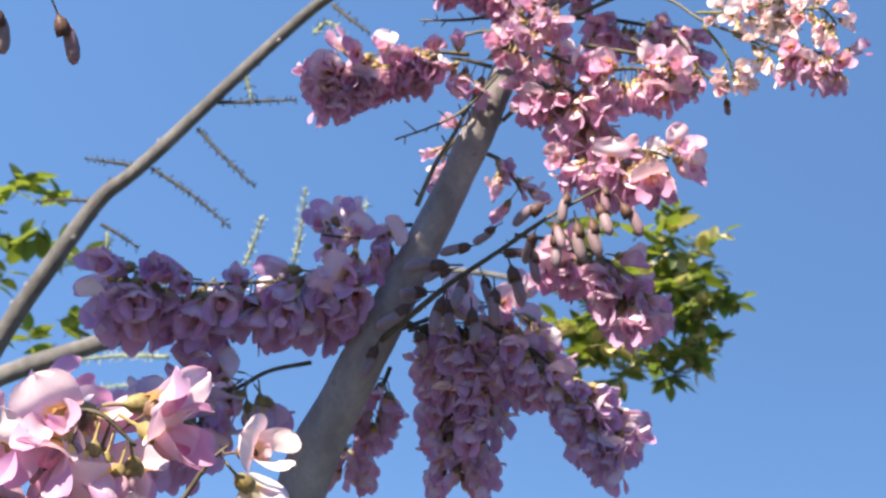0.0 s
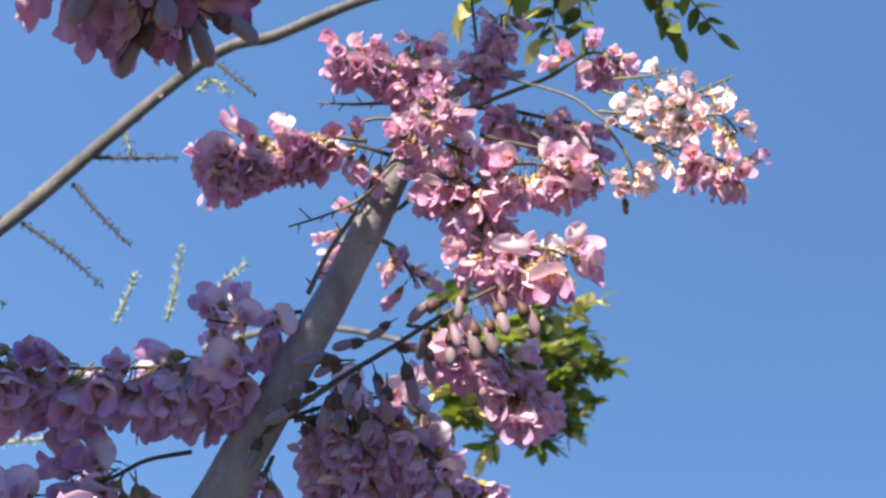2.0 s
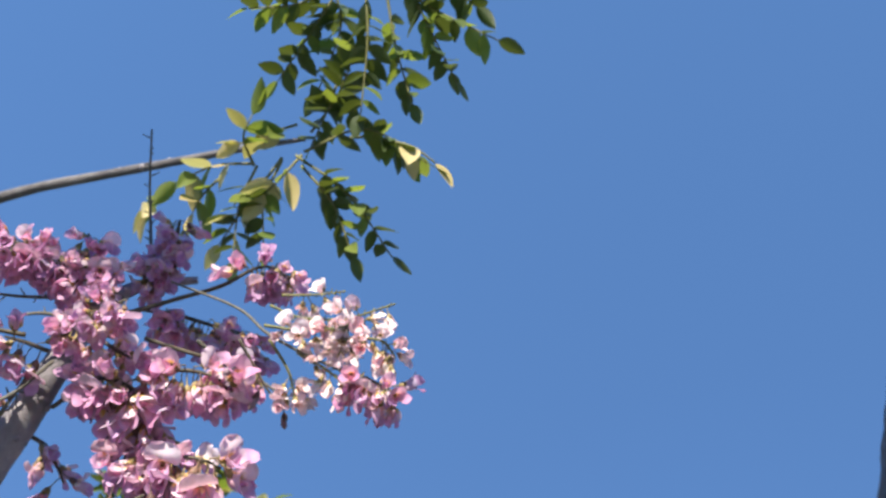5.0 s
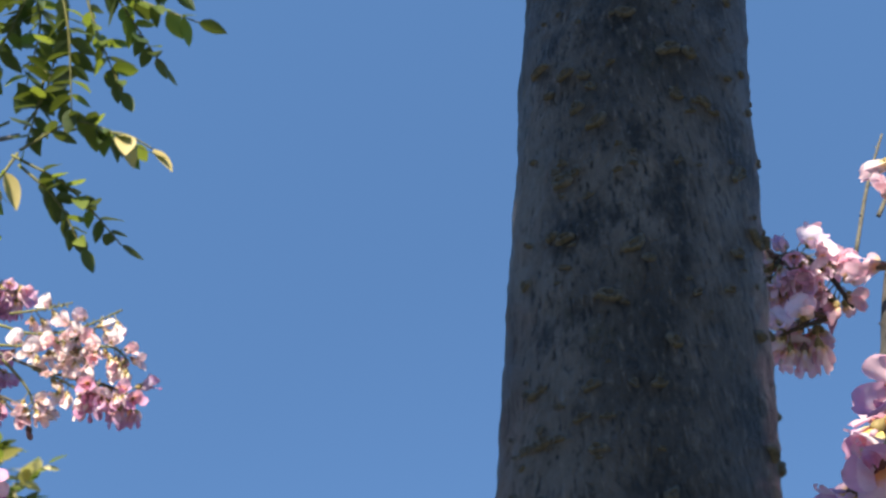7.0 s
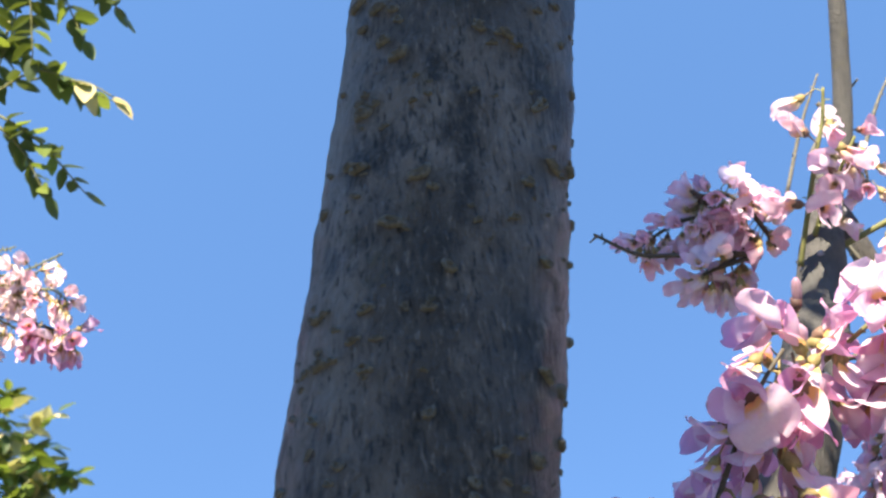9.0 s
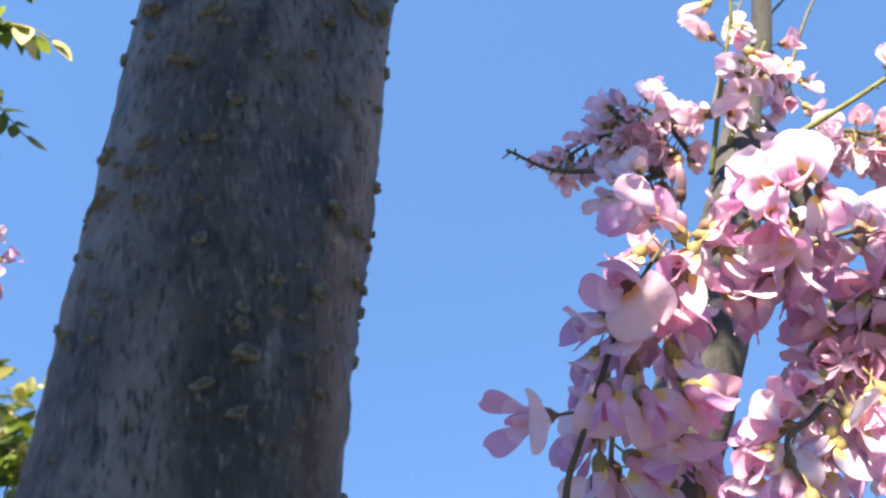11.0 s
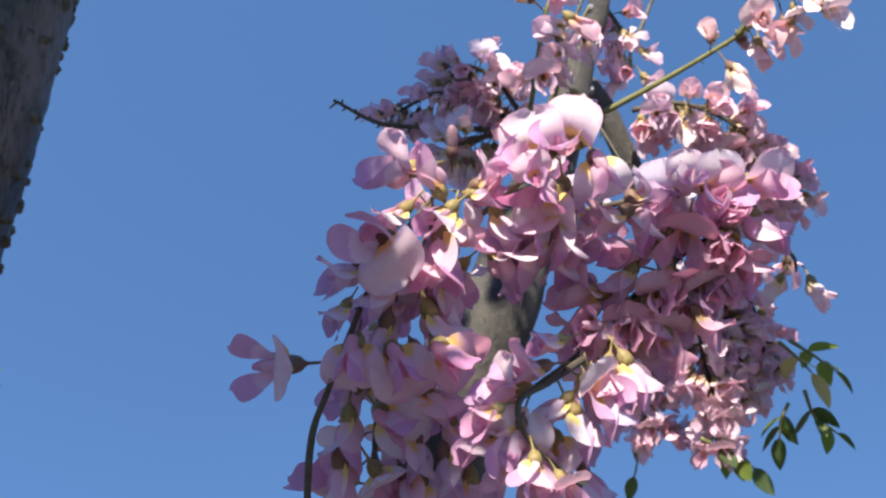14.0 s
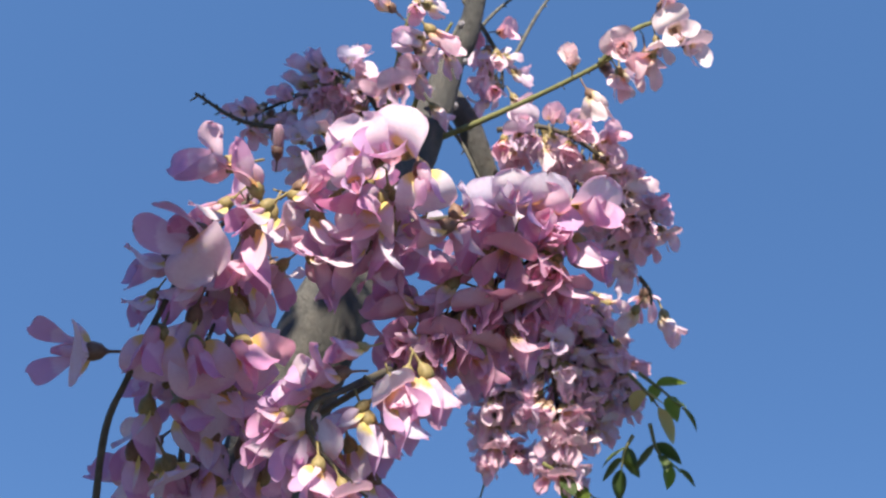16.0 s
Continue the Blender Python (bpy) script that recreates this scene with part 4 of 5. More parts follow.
for i in range(84):
    while True:
        u, v, w = rnd.uniform(-1.3, 0.65), rnd.uniform(-0.9, 0.85), rnd.uniform(-1, 1)
        if ((u + 0.2) / 1.1) ** 2 + v * v + w * w < 1.0:
            break
    p = middle + ax * (u + 0.15) + az * v + ay * w
    end = p + ax * rnd.uniform(-0.25, 0.5) + az * rnd.uniform(-0.3, 0.35) + ay * rnd.uniform(-0.5, 0.5)
    pinnate_leaf((p, p.lerp(end, 0.5) + Vector((0, 0, 0.005)), end), 4, 0.034, "green compound leaf in a distant sunlit tuft", 400 + i, (LEAF, LEAF_FRESH, LEAF_FRESH) if rnd.random() < 0.55 else (LEAF_YELLOW, LEAF_FRESH), 0.1, "distant leaves")
middle, across, tall = Vector((-0.3182, 2.5436, 2.1028)), Vector((-0.2205, 2.5154, 2.1141)), Vector((-0.3432, 2.5075, 2.2284))
ax, az = across - middle, tall - middle
for i in range(20):
    p = middle + ax * rnd.uniform(-1.2, 0.7) + az * rnd.uniform(-1.2, 0.9) + Vector((0, rnd.uniform(-0.1, 0.1), 0))
    end = p + ax * rnd.uniform(-0.2, 0.5) + az * rnd.uniform(-0.3, 0.5)
    pinnate_leaf((p, p.lerp(end, 0.5), end), 3, 0.052, "bright green leaf behind the grey branch", 250 + i, (LEAF, LEAF_FRESH, LEAF_FRESH, LEAF_FRESH), 0.3, "leaves behind the branch")

# ---- unseen foliage added above, to shade the trunk and the lower blossom ----
rnd = random.Random(21)
SHADE_LEAVES = ([], [], [])


def shade_leaf(p, size):
    """Adds one compound leaf of seven leaflets to the unseen shading foliage."""
    turn = Euler((rnd.uniform(-0.5, 0.3), rnd.uniform(-0.4, 0.4), rnd.uniform(0, math.tau))).to_matrix().to_4x4()
    whole = Matrix.Translation(p) @ turn @ Matrix.Scale(size, 4)
    verts, faces, kinds = SHADE_LEAVES
    kind = 1 if rnd.random() < 0.25 else 0
    for i in range(7):
        way = Vector((0, 1, -0.1)) if i == 6 else Vector((1 if i % 2 else -1, rnd.uniform(0.2, 0.8), rnd.uniform(-0.35, -0.08)))
        way.normalize()
        face = Vector((rnd.uniform(-0.6, 0.6), rnd.uniform(-0.6, 0.6), 1))
        face = (face - way * face.dot(way)).normalized()
        m = whole @ Matrix.Translation((0, 0.3 * (i // 2) - 0.45, 0.06)) @ Matrix((way.cross(face), way, face)).transposed().to_4x4() @ Matrix.Scale(rnd.uniform(0.75, 1.1), 4)
        leaf, first = LEAFLETS[LEAF][i % 3], len(verts)
        verts.extend(m @ v.co for v in leaf.vertices)
        faces.extend([first + k for k in f.vertices] for f in leaf.polygons)
        kinds.extend([kind] * len(leaf.polygons))


def shaken(by):
    return Vector([rnd.uniform(-by, by) for _ in range(3)])


def shade_over(a, b, count, spread, size, near=0.5, far=0.8):
    """Unseen leaves on the sunward side of the line from a to b, to shade it."""
    for i in range(count):
        shade_leaf(Vector(a).lerp(Vector(b), (i + rnd.random()) / count) + TO_SUN * rnd.uniform(near, far) + shaken(spread), size)


CLUSTER = Matrix.Translation((0.2800, 0.1602, 1.6190)) @ Matrix(((0.7246, -0.6887, 0.0271), (-0.2786, -0.2567, 0.9254), (-0.6304, -0.6781, -0.3779))).transposed().to_4x4()
# leaf screens set out of view towards the sun, one for each shaded spot
shade_over((-0.0045, 0.176, 1.35), (0.1566, 0.158, 2.15), 460, 0.016, 0.026)
shade_over(CLUSTER @ Vector((-0.100, -0.085, 0)), CLUSTER @ Vector((-0.088, 0.000, 0)), 24, 0.011, 0.020)
shade_over((0.013, 0.166, 1.33), (0.118, 0.157, 1.88), 230, 0.008, 0.017)
shade_over(CLUSTER @ Vector((0.006, -0.040, -0.028)), CLUSTER @ Vector((0.030, -0.022, -0.030)), 8, 0.008, 0.011)
shade_over(CLUSTER @ Vector((-0.044, -0.068, 0.019)), CLUSTER @ Vector((-0.016, -0.052, 0.015)), 9, 0.009, 0.011)
shade_over(CLUSTER @ Vector((-0.076, -0.088, 0)), CLUSTER @ Vector((-0.062, -0.056, 0)), 9, 0.008, 0.013)
shade_over((-0.2000, 0.5500, 1.5100), (-0.1600, 0.5300, 1.5150), 7, 0.018, 0.020, 0.45, 0.65)
shade_over((0.310, 0.278, 1.575), (0.345, 0.255, 1.690), 9, 0.008, 0.012)
shade_over((-0.1700, 0.7560, 1.5600), (0.0600, 0.7120, 1.5650), 64, 0.035, 0.034, 0.75, 1.0)
shade_over((-0.1714, 0.7400, 1.6250), (-0.0560, 0.7210, 1.6350), 18, 0.018, 0.032, 0.75, 1.0)
shade_over((-0.1900, 0.6200, 1.8300), (-0.0900, 0.5750, 1.7550), 34, 0.022, 0.030, 0.33, 0.45)
for at in ((-0.0080, 0.6800, 1.8200), (0.0470, 0.6580, 1.8420), (0.0900, 0.6400, 1.8200), (0.0750, 0.6650, 1.7900), (0.0150, 0.6720, 1.8300)):
    shade_over(at, at, 4, 0.014, 0.026, 0.55, 0.75)
# bough and side branch added out of view as support for the shading leaves
stem("overhead_bough", ((0.236, 0.150, 2.57), (0.10, 0.06, 2.66), (-0.12, -0.06, 2.68), (-0.24, -0.12, 2.55), (-0.33, -0.13, 2.20), (-0.37, -0.12, 1.85)), (0.016, 0.013, 0.010, 0.008, 0.006, 0.003), BARK_GREY,
     "unseen grey bough added overhead to hold the shading leaves", "branch", 12, 8)
stem("overhead_branch", ((-0.12, -0.06, 2.68), (-0.24, 0.10, 2.55), (-0.36, 0.28, 2.36), (-0.47, 0.33, 2.24), (-0.62, 0.35, 2.15)), (0.009, 0.008, 0.006, 0.005, 0.003), BARK_GREY,
     "unseen grey side branch added overhead to hold the shading leaves", "branch", 10, 8)
mesh = bpy.data.meshes.new("overhead_foliage")
mesh.from_pydata(SHADE_LEAVES[0], [], SHADE_LEAVES[1])
for m in (LEAF, LEAF_FRESH):
    mesh.materials.append(m)
mesh.polygons.foreach_set("material_index", SHADE_LEAVES[2])
tagged(new("overhead_foliage", mesh), "unseen green compound leaves added overhead to cast shade", "foliage", "", "stuff")

# ---- blossom close to the camera's start ----
CLOSE = "large pink flowers close by, in a hanging raceme"
raceme(((-0.2189, 0.6683, 1.8452), (-0.1854, 0.6560, 1.8160), (-0.1539, 0.6387, 1.7995), (-0.1227, 0.6186, 1.7894)), 40, CLOSE, 60, 1.15, 1.3, 0.3, buds=0.2, first=0.05)
hanging = raceme(((-0.2381, 0.4886, 1.6527), (-0.2204, 0.4894, 1.6560), (-0.2059, 0.4899, 1.6579)), 1, "dark closed buds hanging from a thin stalk", 63, 1.1, 3.0, 0.3, buds=5.0, first=0.2)
for base, tip in (((-0.2069, 0.4909, 1.6556), (-0.1952, 0.5000, 1.6372)), ((-0.2257, 0.4902, 1.6529), (-0.2189, 0.4990, 1.6349)), ((-0.2331, 0.4927, 1.6454), (-0.2278, 0.5011, 1.6273))):
    posed_flower(hanging, base, tip, Vector(tip) + Vector((0.01, 0, 0.02)), random.Random(4), True)
# petals coloured maroon to stand for the shade on this raceme
maroon = raceme(((-0.2179, 0.5799, 1.8493), (-0.1782, 0.5873, 1.8095), (-0.1512, 0.5903, 1.7861), (-0.1302, 0.5935, 1.7663)), 32, CLOSE + ", with painted maroon shade", 64, 1.3, 1.0, 0.3, buds=0.4, first=0.1, fine="deep")
posed_flower(maroon, (-0.1205, 0.5838, 1.7620), (-0.0941, 0.5707, 1.7470), (-0.0941, 0.5707, 1.7670), random.Random(3), True)
raceme(((-0.2228, 0.5557, 1.4948), (-0.1997, 0.5440, 1.5125), (-0.1824, 0.5313, 1.5212), (-0.1663, 0.5209, 1.5241), (-0.1514, 0.5203, 1.5148)), 32, CLOSE, 61, 1.1, 0.7, 0.5, first=0.05)
raceme(((-0.2178, 0.5686, 1.4850), (-0.1935, 0.5577, 1.4993), (-0.1699, 0.5490, 1.5078), (-0.1479, 0.5445, 1.5046)), 12, CLOSE, 65, 1.1, 0.9, 0.6, first=0.05)
raceme(((-0.1357, 0.5885, 1.4900), (-0.1270, 0.5797, 1.5085), (-0.1212, 0.5738, 1.5207), (-0.1152, 0.5700, 1.5276)), 2, "pale petals on a short stalk", 62, 1.0, 0.3, 0.9, first=0.75, fine="pale")

# ---- the cluster at the end of the way ----
NEAR = "large pink-lilac pea flowers with thin petals"
column = raceme(((0.2236, 0.2662, 1.5227), (0.2146, 0.2503, 1.5583), (0.2139, 0.2387, 1.5751), (0.2162, 0.2220, 1.6011), (0.2211, 0.2170, 1.6151), (0.2280, 0.2110, 1.6277), (0.2350, 0.2062, 1.6379)), 3, NEAR + ", on a dark green stalk", 70, 0.8, 0.5, 0.8, first=0.45, stubs=12)
raceme(((0.2699, 0.2919, 1.5317), (0.2613, 0.2771, 1.5594), (0.2538, 0.2636, 1.5829), (0.2529, 0.2560, 1.5980), (0.2534, 0.2481, 1.6113)), 20, NEAR + ", in shade", 71, 0.9, 0.6, 0.6, first=0.15)
sunlit = raceme(((0.2399, 0.2267, 1.6192), (0.2498, 0.2187, 1.6305), (0.2571, 0.2003, 1.6381), (0.2623, 0.1830, 1.6472), (0.2721, 0.1686, 1.6566)), 7, NEAR + ", lit by the sun", 72, 0.8, 0.6, 0.8, first=0.05, green=True)
lobe = raceme(((0.2845, 0.2154, 1.6447), (0.3018, 0.1914, 1.6454), (0.3153, 0.1702, 1.6479), (0.3271, 0.1563, 1.6531), (0.3373, 0.1492, 1.6487)), 11, NEAR + ", lit by the sun", 73, 0.75, 0.9, 0.6, first=0.1)
rose = raceme(((0.2948, 0.2417, 1.5801), (0.3034, 0.2117, 1.5933), (0.3110, 0.1966, 1.6078), (0.3193, 0.1822, 1.6195), (0.3292, 0.1665, 1.6313), (0.3369, 0.1571, 1.6354)), 40, NEAR + ", with shade painted deep rose", 74, 0.78, 1.1, 0.5, first=0.2, fine="rose")
centre = raceme(((0.2815, 0.1862, 1.5830), (0.2572, 0.1794, 1.5694), (0.2462, 0.1819, 1.5620), (0.2497, 0.1823, 1.5503), (0.2686, 0.1794, 1.5372)), 7, NEAR + ", on a dark stalk", 75, 0.7, 0.8, 0.6, first=0.05)

rnd = random.Random(33)


def plan_flowers(owner, near, flowers, fine=True):
    """Flowers set out in the cluster's upright plane, near mm before it: the calyx mouth in mm across and up, the heading of the wings in degrees,
    their lean out of the plane, the side to which the standard rises (None: out of the plane), the size, and whether it is wide open."""
    turn = CLUSTER.to_3x3()
    for a, b, heading, lean, rise, size, wide in flowers:
        h, l = radians(heading), radians(lean)
        axis = turn @ Vector((math.cos(h) * math.cos(l), math.sin(h) * math.cos(l), math.sin(l)))
        up = turn @ (Vector((0, 0, 1)) if rise is None else Vector((math.cos(radians(rise)), math.sin(radians(rise)), 0.25)))
        mouth = CLUSTER @ (Vector((a, b, near)) * 0.001)
        flower(owner, mouth - axis * 0.0115 * size - owner.location, axis, up, size, rnd, float(wide), fine, 0.75)


plan_flowers(column, 5, (
    (-114.2, -33.4, 178, 15, None, 1.0, 1), (-79.1, 4.8, 168, 62, 300, 1.2, 1), (-88.9, -3.1, 205, 10, 100, 0.85, 0), (-69.0, 27.8, 190, 30, 72, 1.0, 1),
    (-61.2, 19.5, 110, 20, 180, 0.85, 0), (-57.5, 13.8, 215, 20, 60, 0.75, 0), (-62.3, 6.1, 278, 5, 190, 1.05, 0), (-79.7, -9.4, 228, 0, 120, 0.8, 0),
    (-61.2, -5.3, 200, 25, 100, 0.7, 0), (-93.0, -27.5, 255, 58, 265, 1.05, 1), (-81.0, -31.2, 300, 55, 290, 1.05, 1), (-65.3, -31.2, 312, 55, 320, 1.05, 1),
    (-94.8, -14.9, 232, 10, 80, 0.6, 0),
))
plan_flowers(column, -2, (
    (-72.3, -46.6, 315, 10, 60, 1.0, 0), (-86.9, -52.3, 318, 55, 330, 1.05, 1), (-97.8, -52.6, 262, 10, 180, 0.95, 0), (-101.9, -67.3, 268, 0, 180, 1.0, 0),
    (-75.7, -62.0, 270, 15, 0, 0.85, 0), (-90.7, -71.4, 300, 10, None, 0.9, 1), (-82.2, -22.3, 250, 0, 150, 0.9, 0), (-68.2, -19.5, 285, -5, 20, 0.95, 0),
    (-75.7, -76.6, 250, 10, 90, 0.95, 1), (-66.3, -67.3, 275, 10, 180, 0.9, 0), (-58.8, -76.6, 262, 10, 20, 0.9, 0), (-81.3, -73.8, 285, 15, 150, 0.9, 0),
    (-64.4, -56.9, 290, 5, 40, 0.9, 0),
))
plan_flowers(sunlit, -17, (
    (-24.0, 30.2, 200, 62, 105, 1.15, 1), (-13.4, 33.1, 160, 58, 70, 1.05, 1), (-7.5, 27.3, 287, 50, 280, 1.0, 1), (-22.5, 17.6, 205, 58, 250, 1.1, 1),
    (-23.6, 11.4, 235, 10, 140, 1.0, 0), (-26.9, 1.7, 238, 0, 150, 1.0, 0), (-18.2, 7.5, 255, 10, 30, 0.95, 0), (-27.5, 36.6, 190, 0, 90, 0.7, 0),
    (-48.8, 21.1, 30, 10, 100, 0.75, 1), (-50.7, 18.4, 345, 20, 90, 0.75, 0), (-58.4, 6.4, 335, 20, 52, 0.85, 1), (-43.4, 11.4, 292, 0, 30, 0.85, 0),
    (1.2, 7.5, 196, 10, 80, 0.9, 0),
))
plan_flowers(sunlit, -12, (
    (-65.9, 4.0, 265, 10, 150, 0.95, 0), (-71.6, -5.6, 250, 0, 140, 0.9, 0), (-62.0, -11.3, 270, 5, 30, 0.9, 0), (-77.4, -15.1, 240, 10, 120, 0.85, 0),
    (-67.8, -19.0, 280, 0, 200, 0.85, 0), (-58.2, 11.7, 250, 20, 80, 0.8, 0), (-73.5, 15.5, 220, 10, 70, 0.75, 0), (-85.0, -11.3, 235, 10, 100, 0.8, 0),
))
plan_flowers(sunlit, -23, (
    (4.3, 11.6, 290, 10, 20, 0.95, 0), (5.5, 10.8, 20, 0, 60, 0.8, 1), (-8.2, 8.0, 240, 10, 60, 0.85, 0), (-36.1, -5.7, 255, 0, 150, 0.8, 0),
    (-18.4, 0.2, 250, 5, 40, 0.9, 0), (-38.0, 17.8, 190, 20, 80, 0.7, 0), (-55.7, -5.7, 220, 10, 110, 0.7, 1),
))
plan_flowers(lobe, -34, (
    (20.3, 12.2, 195, 58, 95, 1.0, 1), (31.3, 15.2, 325, 58, 80, 1.0, 1), (40.3, 11.2, 212, 55, 108, 1.0, 1), (47.3, 15.2, 335, 50, 62, 1.0, 1),
    (44.9, 2.2, 318, 10, 60, 0.95, 0), (47.7, 3.2, 312, 0, 40, 0.85, 0), (17.7, -0.2, 20, 30, 80, 0.85, 1), (11.6, -5.8, 190, 20, 110, 0.95, 0),
    (33.3, -11.8, 290, 15, 10, 0.9, 0), (39.3, -7.8, 297, 10, 20, 0.95, 0), (19.3, -22.3, 320, 10, 40, 0.9, 0),
))
# underside of the cluster, its shade painted by the rose petals
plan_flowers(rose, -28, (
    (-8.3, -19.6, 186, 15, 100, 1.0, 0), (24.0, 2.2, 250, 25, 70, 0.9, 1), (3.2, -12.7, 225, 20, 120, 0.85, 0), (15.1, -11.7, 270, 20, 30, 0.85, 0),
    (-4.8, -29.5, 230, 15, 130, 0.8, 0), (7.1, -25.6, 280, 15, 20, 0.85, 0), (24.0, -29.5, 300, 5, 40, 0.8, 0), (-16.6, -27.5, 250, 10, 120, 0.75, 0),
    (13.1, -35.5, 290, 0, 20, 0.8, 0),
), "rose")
plan_flowers(centre, 19, (
    (-32.5, -39.5, 184, 20, 82, 0.8, 1), (-40.0, -45.7, 178, 20, 95, 0.85, 1), (-44.5, -50.7, 205, 25, 80, 0.75, 0), (-50.4, -59.1, 214, 25, 90, 0.75, 0),
    (-43.2, -62.3, 240, 70, 60, 0.95, 1), (-46.8, -68.1, 242, 15, 120, 0.75, 0), (-23.9, -53.8, 294, 10, 30, 0.9, 0), (-14.6, -48.4, 285, 5, 20, 0.85, 0),
    (-25.4, -50.2, 218, 15, 100, 0.7, 0), (-11.4, -39.5, 255, 10, 90, 0.7, 0), (-25.7, -31.1, 190, 20, 100, 0.6, 0),
))
plan_flowers(centre, 12, (
    (-5.8, -40.1, 300, 5, 40, 0.85, 0), (-34.9, -65.5, 265, 10, 180, 0.85, 0), (-17.1, -45.2, 280, 10, 200, 0.75, 0), (-29.8, -63.4, 285, 10, 120, 0.8, 0),
    (-22.5, -74.2, 290, 5, 60, 0.8, 0), (-37.0, -73.3, 250, 20, 150, 0.8, 1),
))
posed_flower(sunlit, (0.2408, 0.2030, 1.6473), (0.2358, 0.1963, 1.6597), (0.2402, 0.1928, 1.6532), rnd, True)

# ---- blossom behind it ----
BACK = "pink flowers in a dense raceme on a grey stem"
# soft petals brighten these racemes by colour where little sun reaches them
raceme(((0.3573, 0.2959, 1.7415), (0.3424, 0.3014, 1.7511), (0.3293, 0.3104, 1.7523), (0.3188, 0.3217, 1.7465), (0.3139, 0.3277, 1.7423)), 26, BACK, 810, 0.5, 0.7, 0.3, first=0.25, fine="soft")
raceme(((0.3556, 0.2997, 1.7378), (0.3495, 0.3083, 1.7320), (0.3459, 0.3204, 1.7281)), 12, BACK, 811, 0.55, 0.9, 0.3, fine="soft")
bare_twig(((0.3485, 0.2909, 1.7305), (0.3262, 0.3042, 1.7312), (0.3022, 0.3190, 1.7318), (0.2808, 0.3269, 1.7407)), 80, "dark scaly twig beside pink blossom", 0.004, 0.0028, 0.0015, STALK)
raceme(((0.3603, 0.2849, 1.7343), (0.3500, 0.2904, 1.7544), (0.3389, 0.2961, 1.7626), (0.3324, 0.3044, 1.7586)), 44, BACK, 81, 0.58, 1.1, 0.4, fine="soft")
raceme(((0.3489, 0.2912, 1.7293), (0.3384, 0.3025, 1.7265), (0.3325, 0.3094, 1.7239)), 9, BACK, 82, 0.62, 1.1, 0.4, fine="soft")
raceme(((0.3276, 0.2533, 1.7057), (0.3219, 0.2392, 1.7279), (0.3167, 0.2274, 1.7452), (0.3162, 0.2205, 1.7584), (0.3139, 0.2153, 1.7715)), 9, "few lilac flowers along an upright green stalk", 83, 0.66, 0.8, 0.5, green=True, stubs=8, fine="soft")
raceme(((0.3454, 0.2544, 1.7250), (0.3389, 0.2406, 1.7352), (0.3336, 0.2265, 1.7440), (0.3355, 0.2185, 1.7552)), 5, "few lilac flowers along an upright green stalk", 84, 0.66, 0.8, 0.5, green=True, stubs=4, fine="soft")
raceme(((0.3816, 0.2604, 1.8062), (0.3940, 0.2571, 1.7915), (0.4026, 0.2559, 1.7791), (0.4074, 0.2585, 1.7667)), 16, BACK, 85, 0.62, 1.3, 0.4, first=0.2, fine="soft")
raceme(((0.3600, 0.2572, 1.7211), (0.3707, 0.2362, 1.7280), (0.3840, 0.2113, 1.7379), (0.3952, 0.1885, 1.7476), (0.3992, 0.1744, 1.7534)), 6, "pale flowers along a thin green twig", 86, 0.70, 0.6, 0.4, buds=0.3, first=0.55, green=True, stubs=9, thick=0.0015, fine="pale")
raceme(((0.3952, 0.1885, 1.7476), (0.3970, 0.1740, 1.7578), (0.4062, 0.1627, 1.7627), (0.4124, 0.1618, 1.7539)), 7, "pale flowers at a twig's end", 87, 0.66, 0.6, 0.4, first=0.3, green=True, fine="pale")
raceme(((0.4016, 0.2562, 1.7424), (0.4134, 0.2383, 1.7420), (0.4312, 0.2262, 1.7341), (0.4470, 0.2194, 1.7199), (0.4623, 0.2158, 1.7008)), 72, BACK, 88, 0.60, 1.3, 0.4, first=0.05, fine="soft")
raceme(((0.4395, 0.2477, 1.7324), (0.4585, 0.2395, 1.7154), (0.4736, 0.2351, 1.6982)), 30, BACK, 89, 0.6, 1.3, 0.4, fine="soft")
raceme(((0.4654, 0.2979, 1.7008), (0.4843, 0.2919, 1.6801), (0.5000, 0.2889, 1.6592), (0.5111, 0.2933, 1.6328)), 70, BACK, 90, 0.64, 1.3, 0.4, fine="soft")
raceme(((0.4752, 0.3070, 1.6936), (0.4790, 0.3184, 1.6665), (0.4782, 0.3314, 1.6448), (0.4886, 0.3351, 1.6207)), 64, BACK, 91, 0.64, 1.3, 0.4, fine="soft")
raceme(((0.4712, 0.2954, 1.6957), (0.4765, 0.2926, 1.6663), (0.4890, 0.2984, 1.6350), (0.4987, 0.3054, 1.6063)), 60, BACK, 93, 0.66, 1.3, 0.4, fine="soft")
raceme(((0.4875, 0.2908, 1.7022), (0.5020, 0.2845, 1.6891), (0.5159, 0.2834, 1.6679), (0.5226, 0.2877, 1.6491)), 36, BACK, 94, 0.62, 1.3, 0.4, fine="soft")
raceme(((0.4935, 0.2479, 1.6928), (0.4995, 0.2459, 1.6865), (0.5020, 0.2471, 1.6800)), 3, "single pale flower on a short stalk", 92, 0.76, 0.9, 0.4, fine="soft")
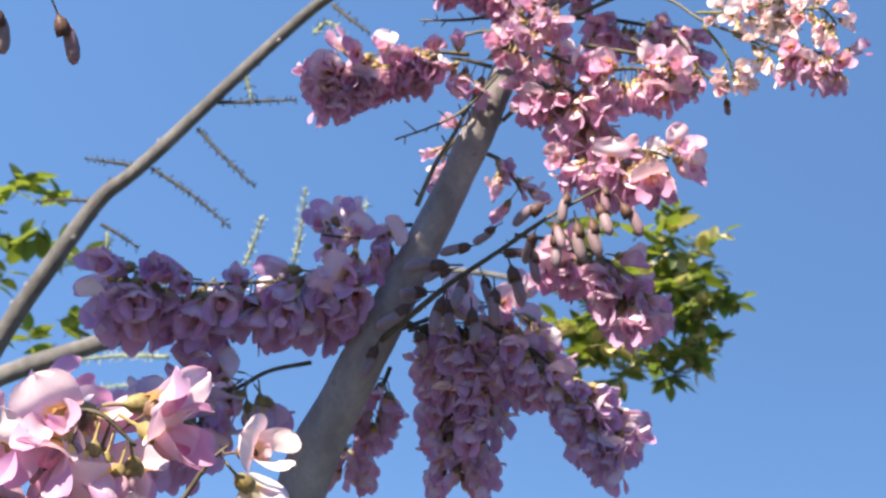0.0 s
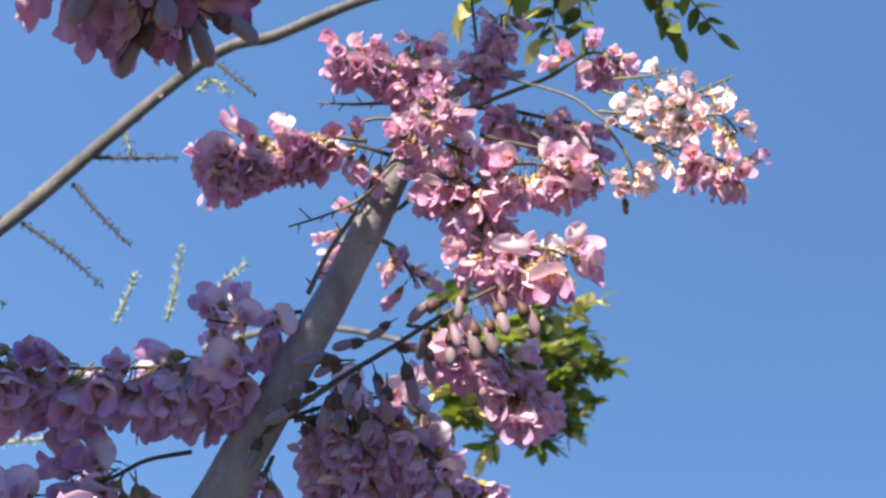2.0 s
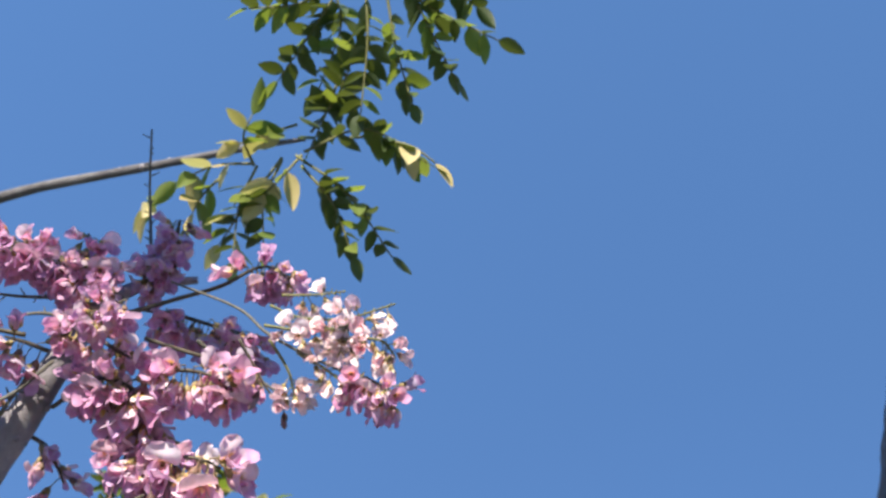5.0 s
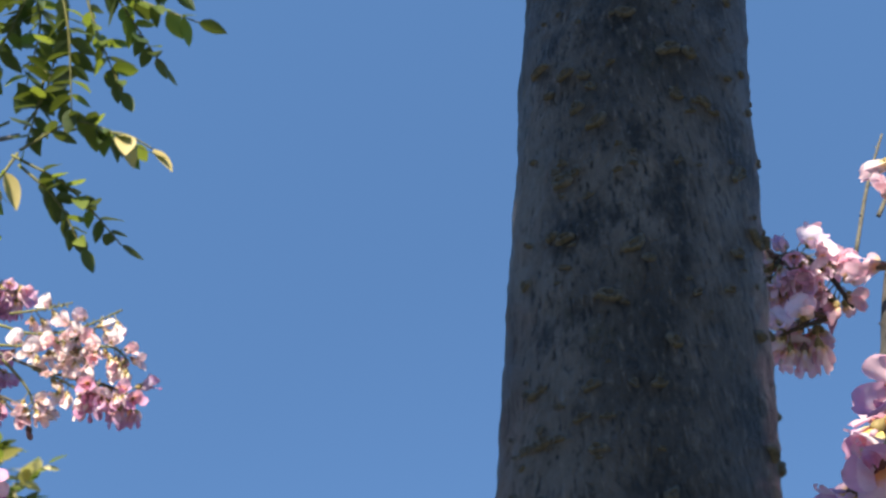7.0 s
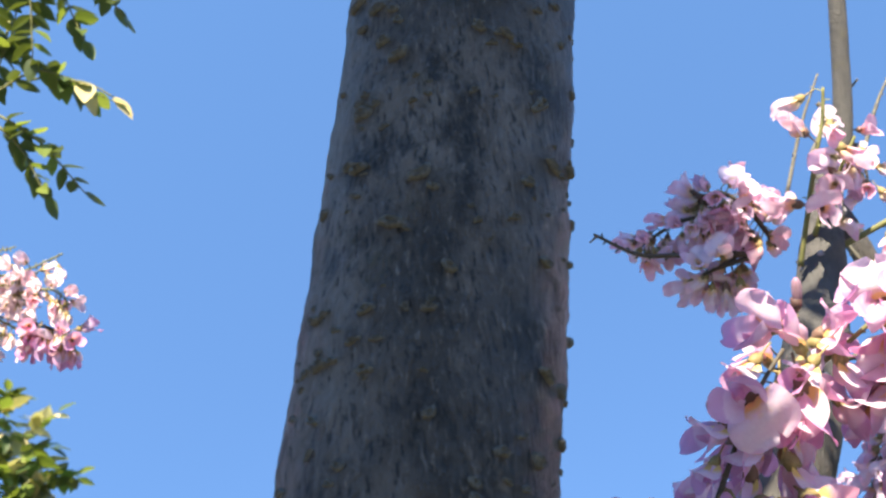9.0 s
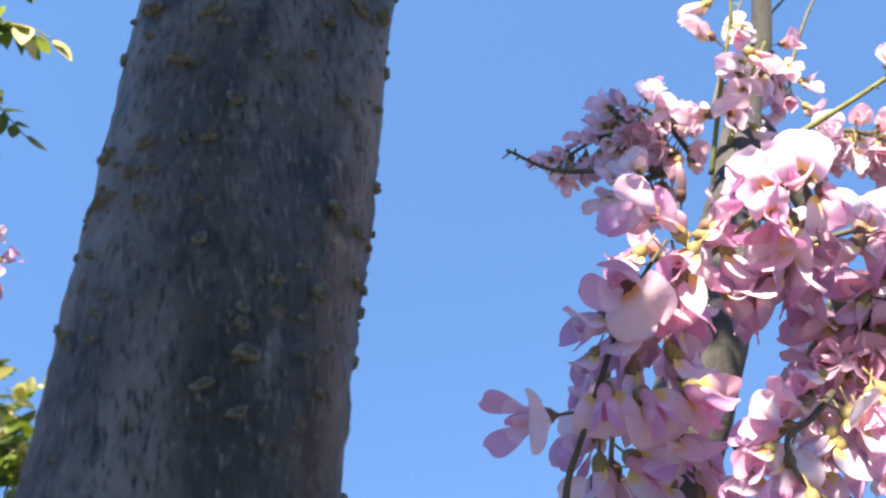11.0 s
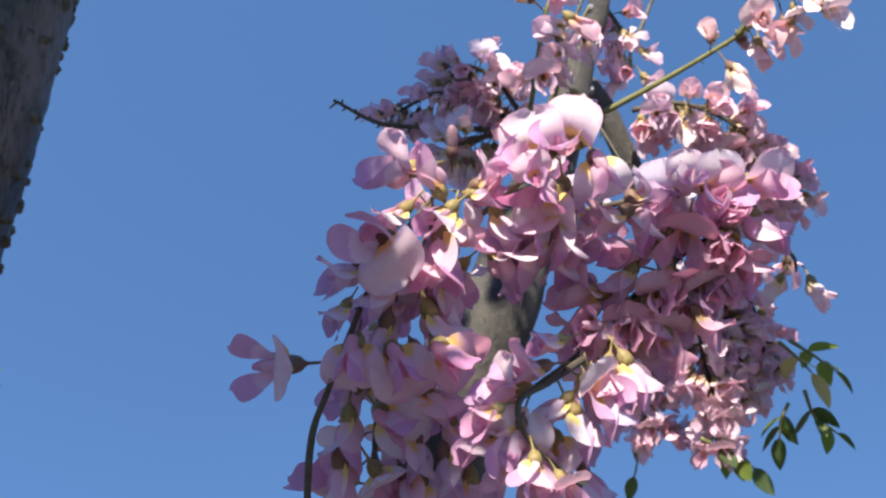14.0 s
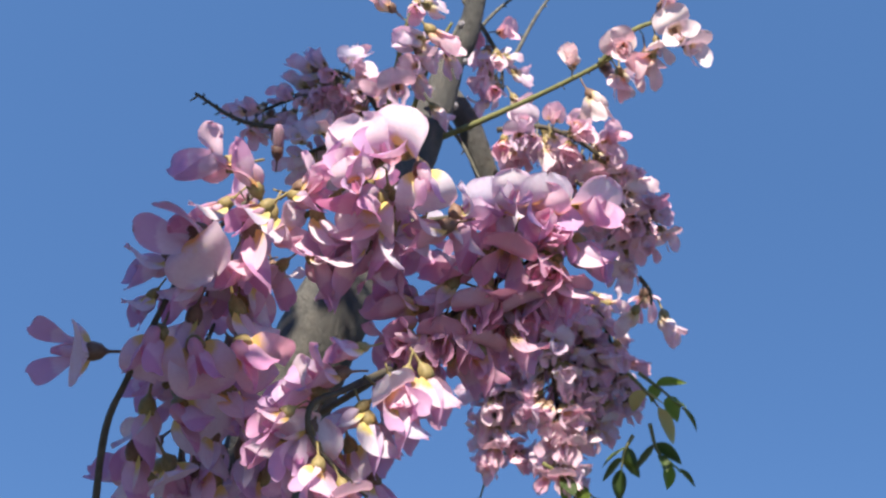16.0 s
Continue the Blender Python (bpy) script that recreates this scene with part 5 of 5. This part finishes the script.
for i, (a, b) in enumerate((((0.3932, 0.2953, 1.7750), (0.4094, 0.2734, 1.8381)), ((0.3987, 0.2814, 1.7909), (0.4255, 0.2611, 1.8334)), ((0.3780, 0.2699, 1.7444), (0.3933, 0.2584, 1.7141)), ((0.4184, 0.2656, 1.7864), (0.4384, 0.2458, 1.8392)))):
    bare_twig((a, Vector(a).lerp(Vector(b), 0.5) + Vector((0, 0, 0.004)), b), 95 + i, "thin twig with few stubs", 0.003, 0.02, 0.0012)
for i, (a, b, c, n) in enumerate((((0.5067, 0.2601, 1.6489), (0.5171, 0.2545, 1.6415), (0.5265, 0.2500, 1.6340), 2), ((0.5177, 0.2627, 1.6259), (0.5246, 0.2634, 1.6131), (0.5340, 0.2588, 1.6057), 3), ((0.5132, 0.2698, 1.6205), (0.5125, 0.2749, 1.6127), (0.5138, 0.2780, 1.6049), 2),
        ((0.4848, 0.3041, 1.6064), (0.4972, 0.2967, 1.5991), (0.5076, 0.2911, 1.5916), 2), ((0.5051, 0.3470, 1.6227), (0.5003, 0.3547, 1.6169), (0.5009, 0.3634, 1.6002), 1))):
    pinnate_leaf((a, b, c), n, 0.016, "small green leaf below pink blossom", 300 + i, (LEAF, LEAF_FRESH, LEAF), 0.4)
pinnate_leaf(((0.5027, 0.2639, 1.6488), (0.5111, 0.2603, 1.6413), (0.5184, 0.2576, 1.6337)), 1, 0.022, "yellowed leaf below pink blossom", 310, (LEAF_YELLOW,), 0.4)


# ---- corky spots on the near trunk ----
def corky_spot(seed):
    """A raised corky lip lying across the stem: a steep ragged mound, split by a slit along its middle."""
    bm, rag = bmesh.new(), random.Random(seed)
    n = 14
    rim = [rag.uniform(0.75, 1.2) for _ in range(n)]
    rings = []
    for h, s in ((-0.6, 1.15), (0.5, 1.0), (1.0, 0.72), (0.85, 0.4), (0.25, 0.12)):
        ring = []
        for k in range(n):
            a = k * math.tau / n
            x = math.copysign(abs(math.cos(a)) ** 0.8, math.cos(a)) * 0.0030 * s * rim[k] ** 0.6
            y = math.sin(a) * 0.0014 * s * rim[k - 3] + 0.0004 * math.sin(2.2 * x / 0.003 + seed)
            ring.append(bm.verts.new((x if s > 0.2 else x * 3.5, y, (h + rag.uniform(-0.12, 0.12)) * 0.0016)))
        rings.append(ring)
    for a, b in zip(rings, rings[1:]):
        for s in range(n):
            bm.faces.new((a[s], a[(s + 1) % n], b[(s + 1) % n], b[s])).smooth = True
    bm.faces.new(rings[-1])
    return kept("corky_spot", bm, LENTICEL)


trunk = bpy.data.objects["near_trunk"]
bark = trunk.children[0].data
spots, rnd = [corky_spot(k) for k in range(6)], random.Random(5)
places = [v for v in bark.vertices if 1.44 < v.co.z + trunk.location.z < 1.76 and v.normal.y < 0.35]
seats = []
while len(seats) < 330:
    v = rnd.choice(places)
    mates = 1 if rnd.random() < 0.45 else rnd.randint(2, 4)
    near = [w for w in places if abs(w.co.z - v.co.z) < 0.012 and (w.co - v.co).length < 0.012]
    seats += rnd.sample(near, min(mates, len(near)))
for v in seats:
    ob = part("corky_spot", rnd.choice(spots), None, trunk)
    n = v.normal
    x = Vector((0, 0, 1)).cross(n).normalized()
    x = Matrix.Rotation(rnd.gauss(0, 0.3), 3, n) @ x
    s = rnd.choice((0.3, 0.4, 0.5, 0.55, 0.65, 0.75, 0.95))
    ob.matrix_basis = Matrix.Translation(v.co) @ Matrix((x, n.cross(x), n)).transposed().to_4x4() @ Matrix.Diagonal((s * rnd.uniform(0.6, 1.1), s * rnd.uniform(0.7, 1.3), s, 1))
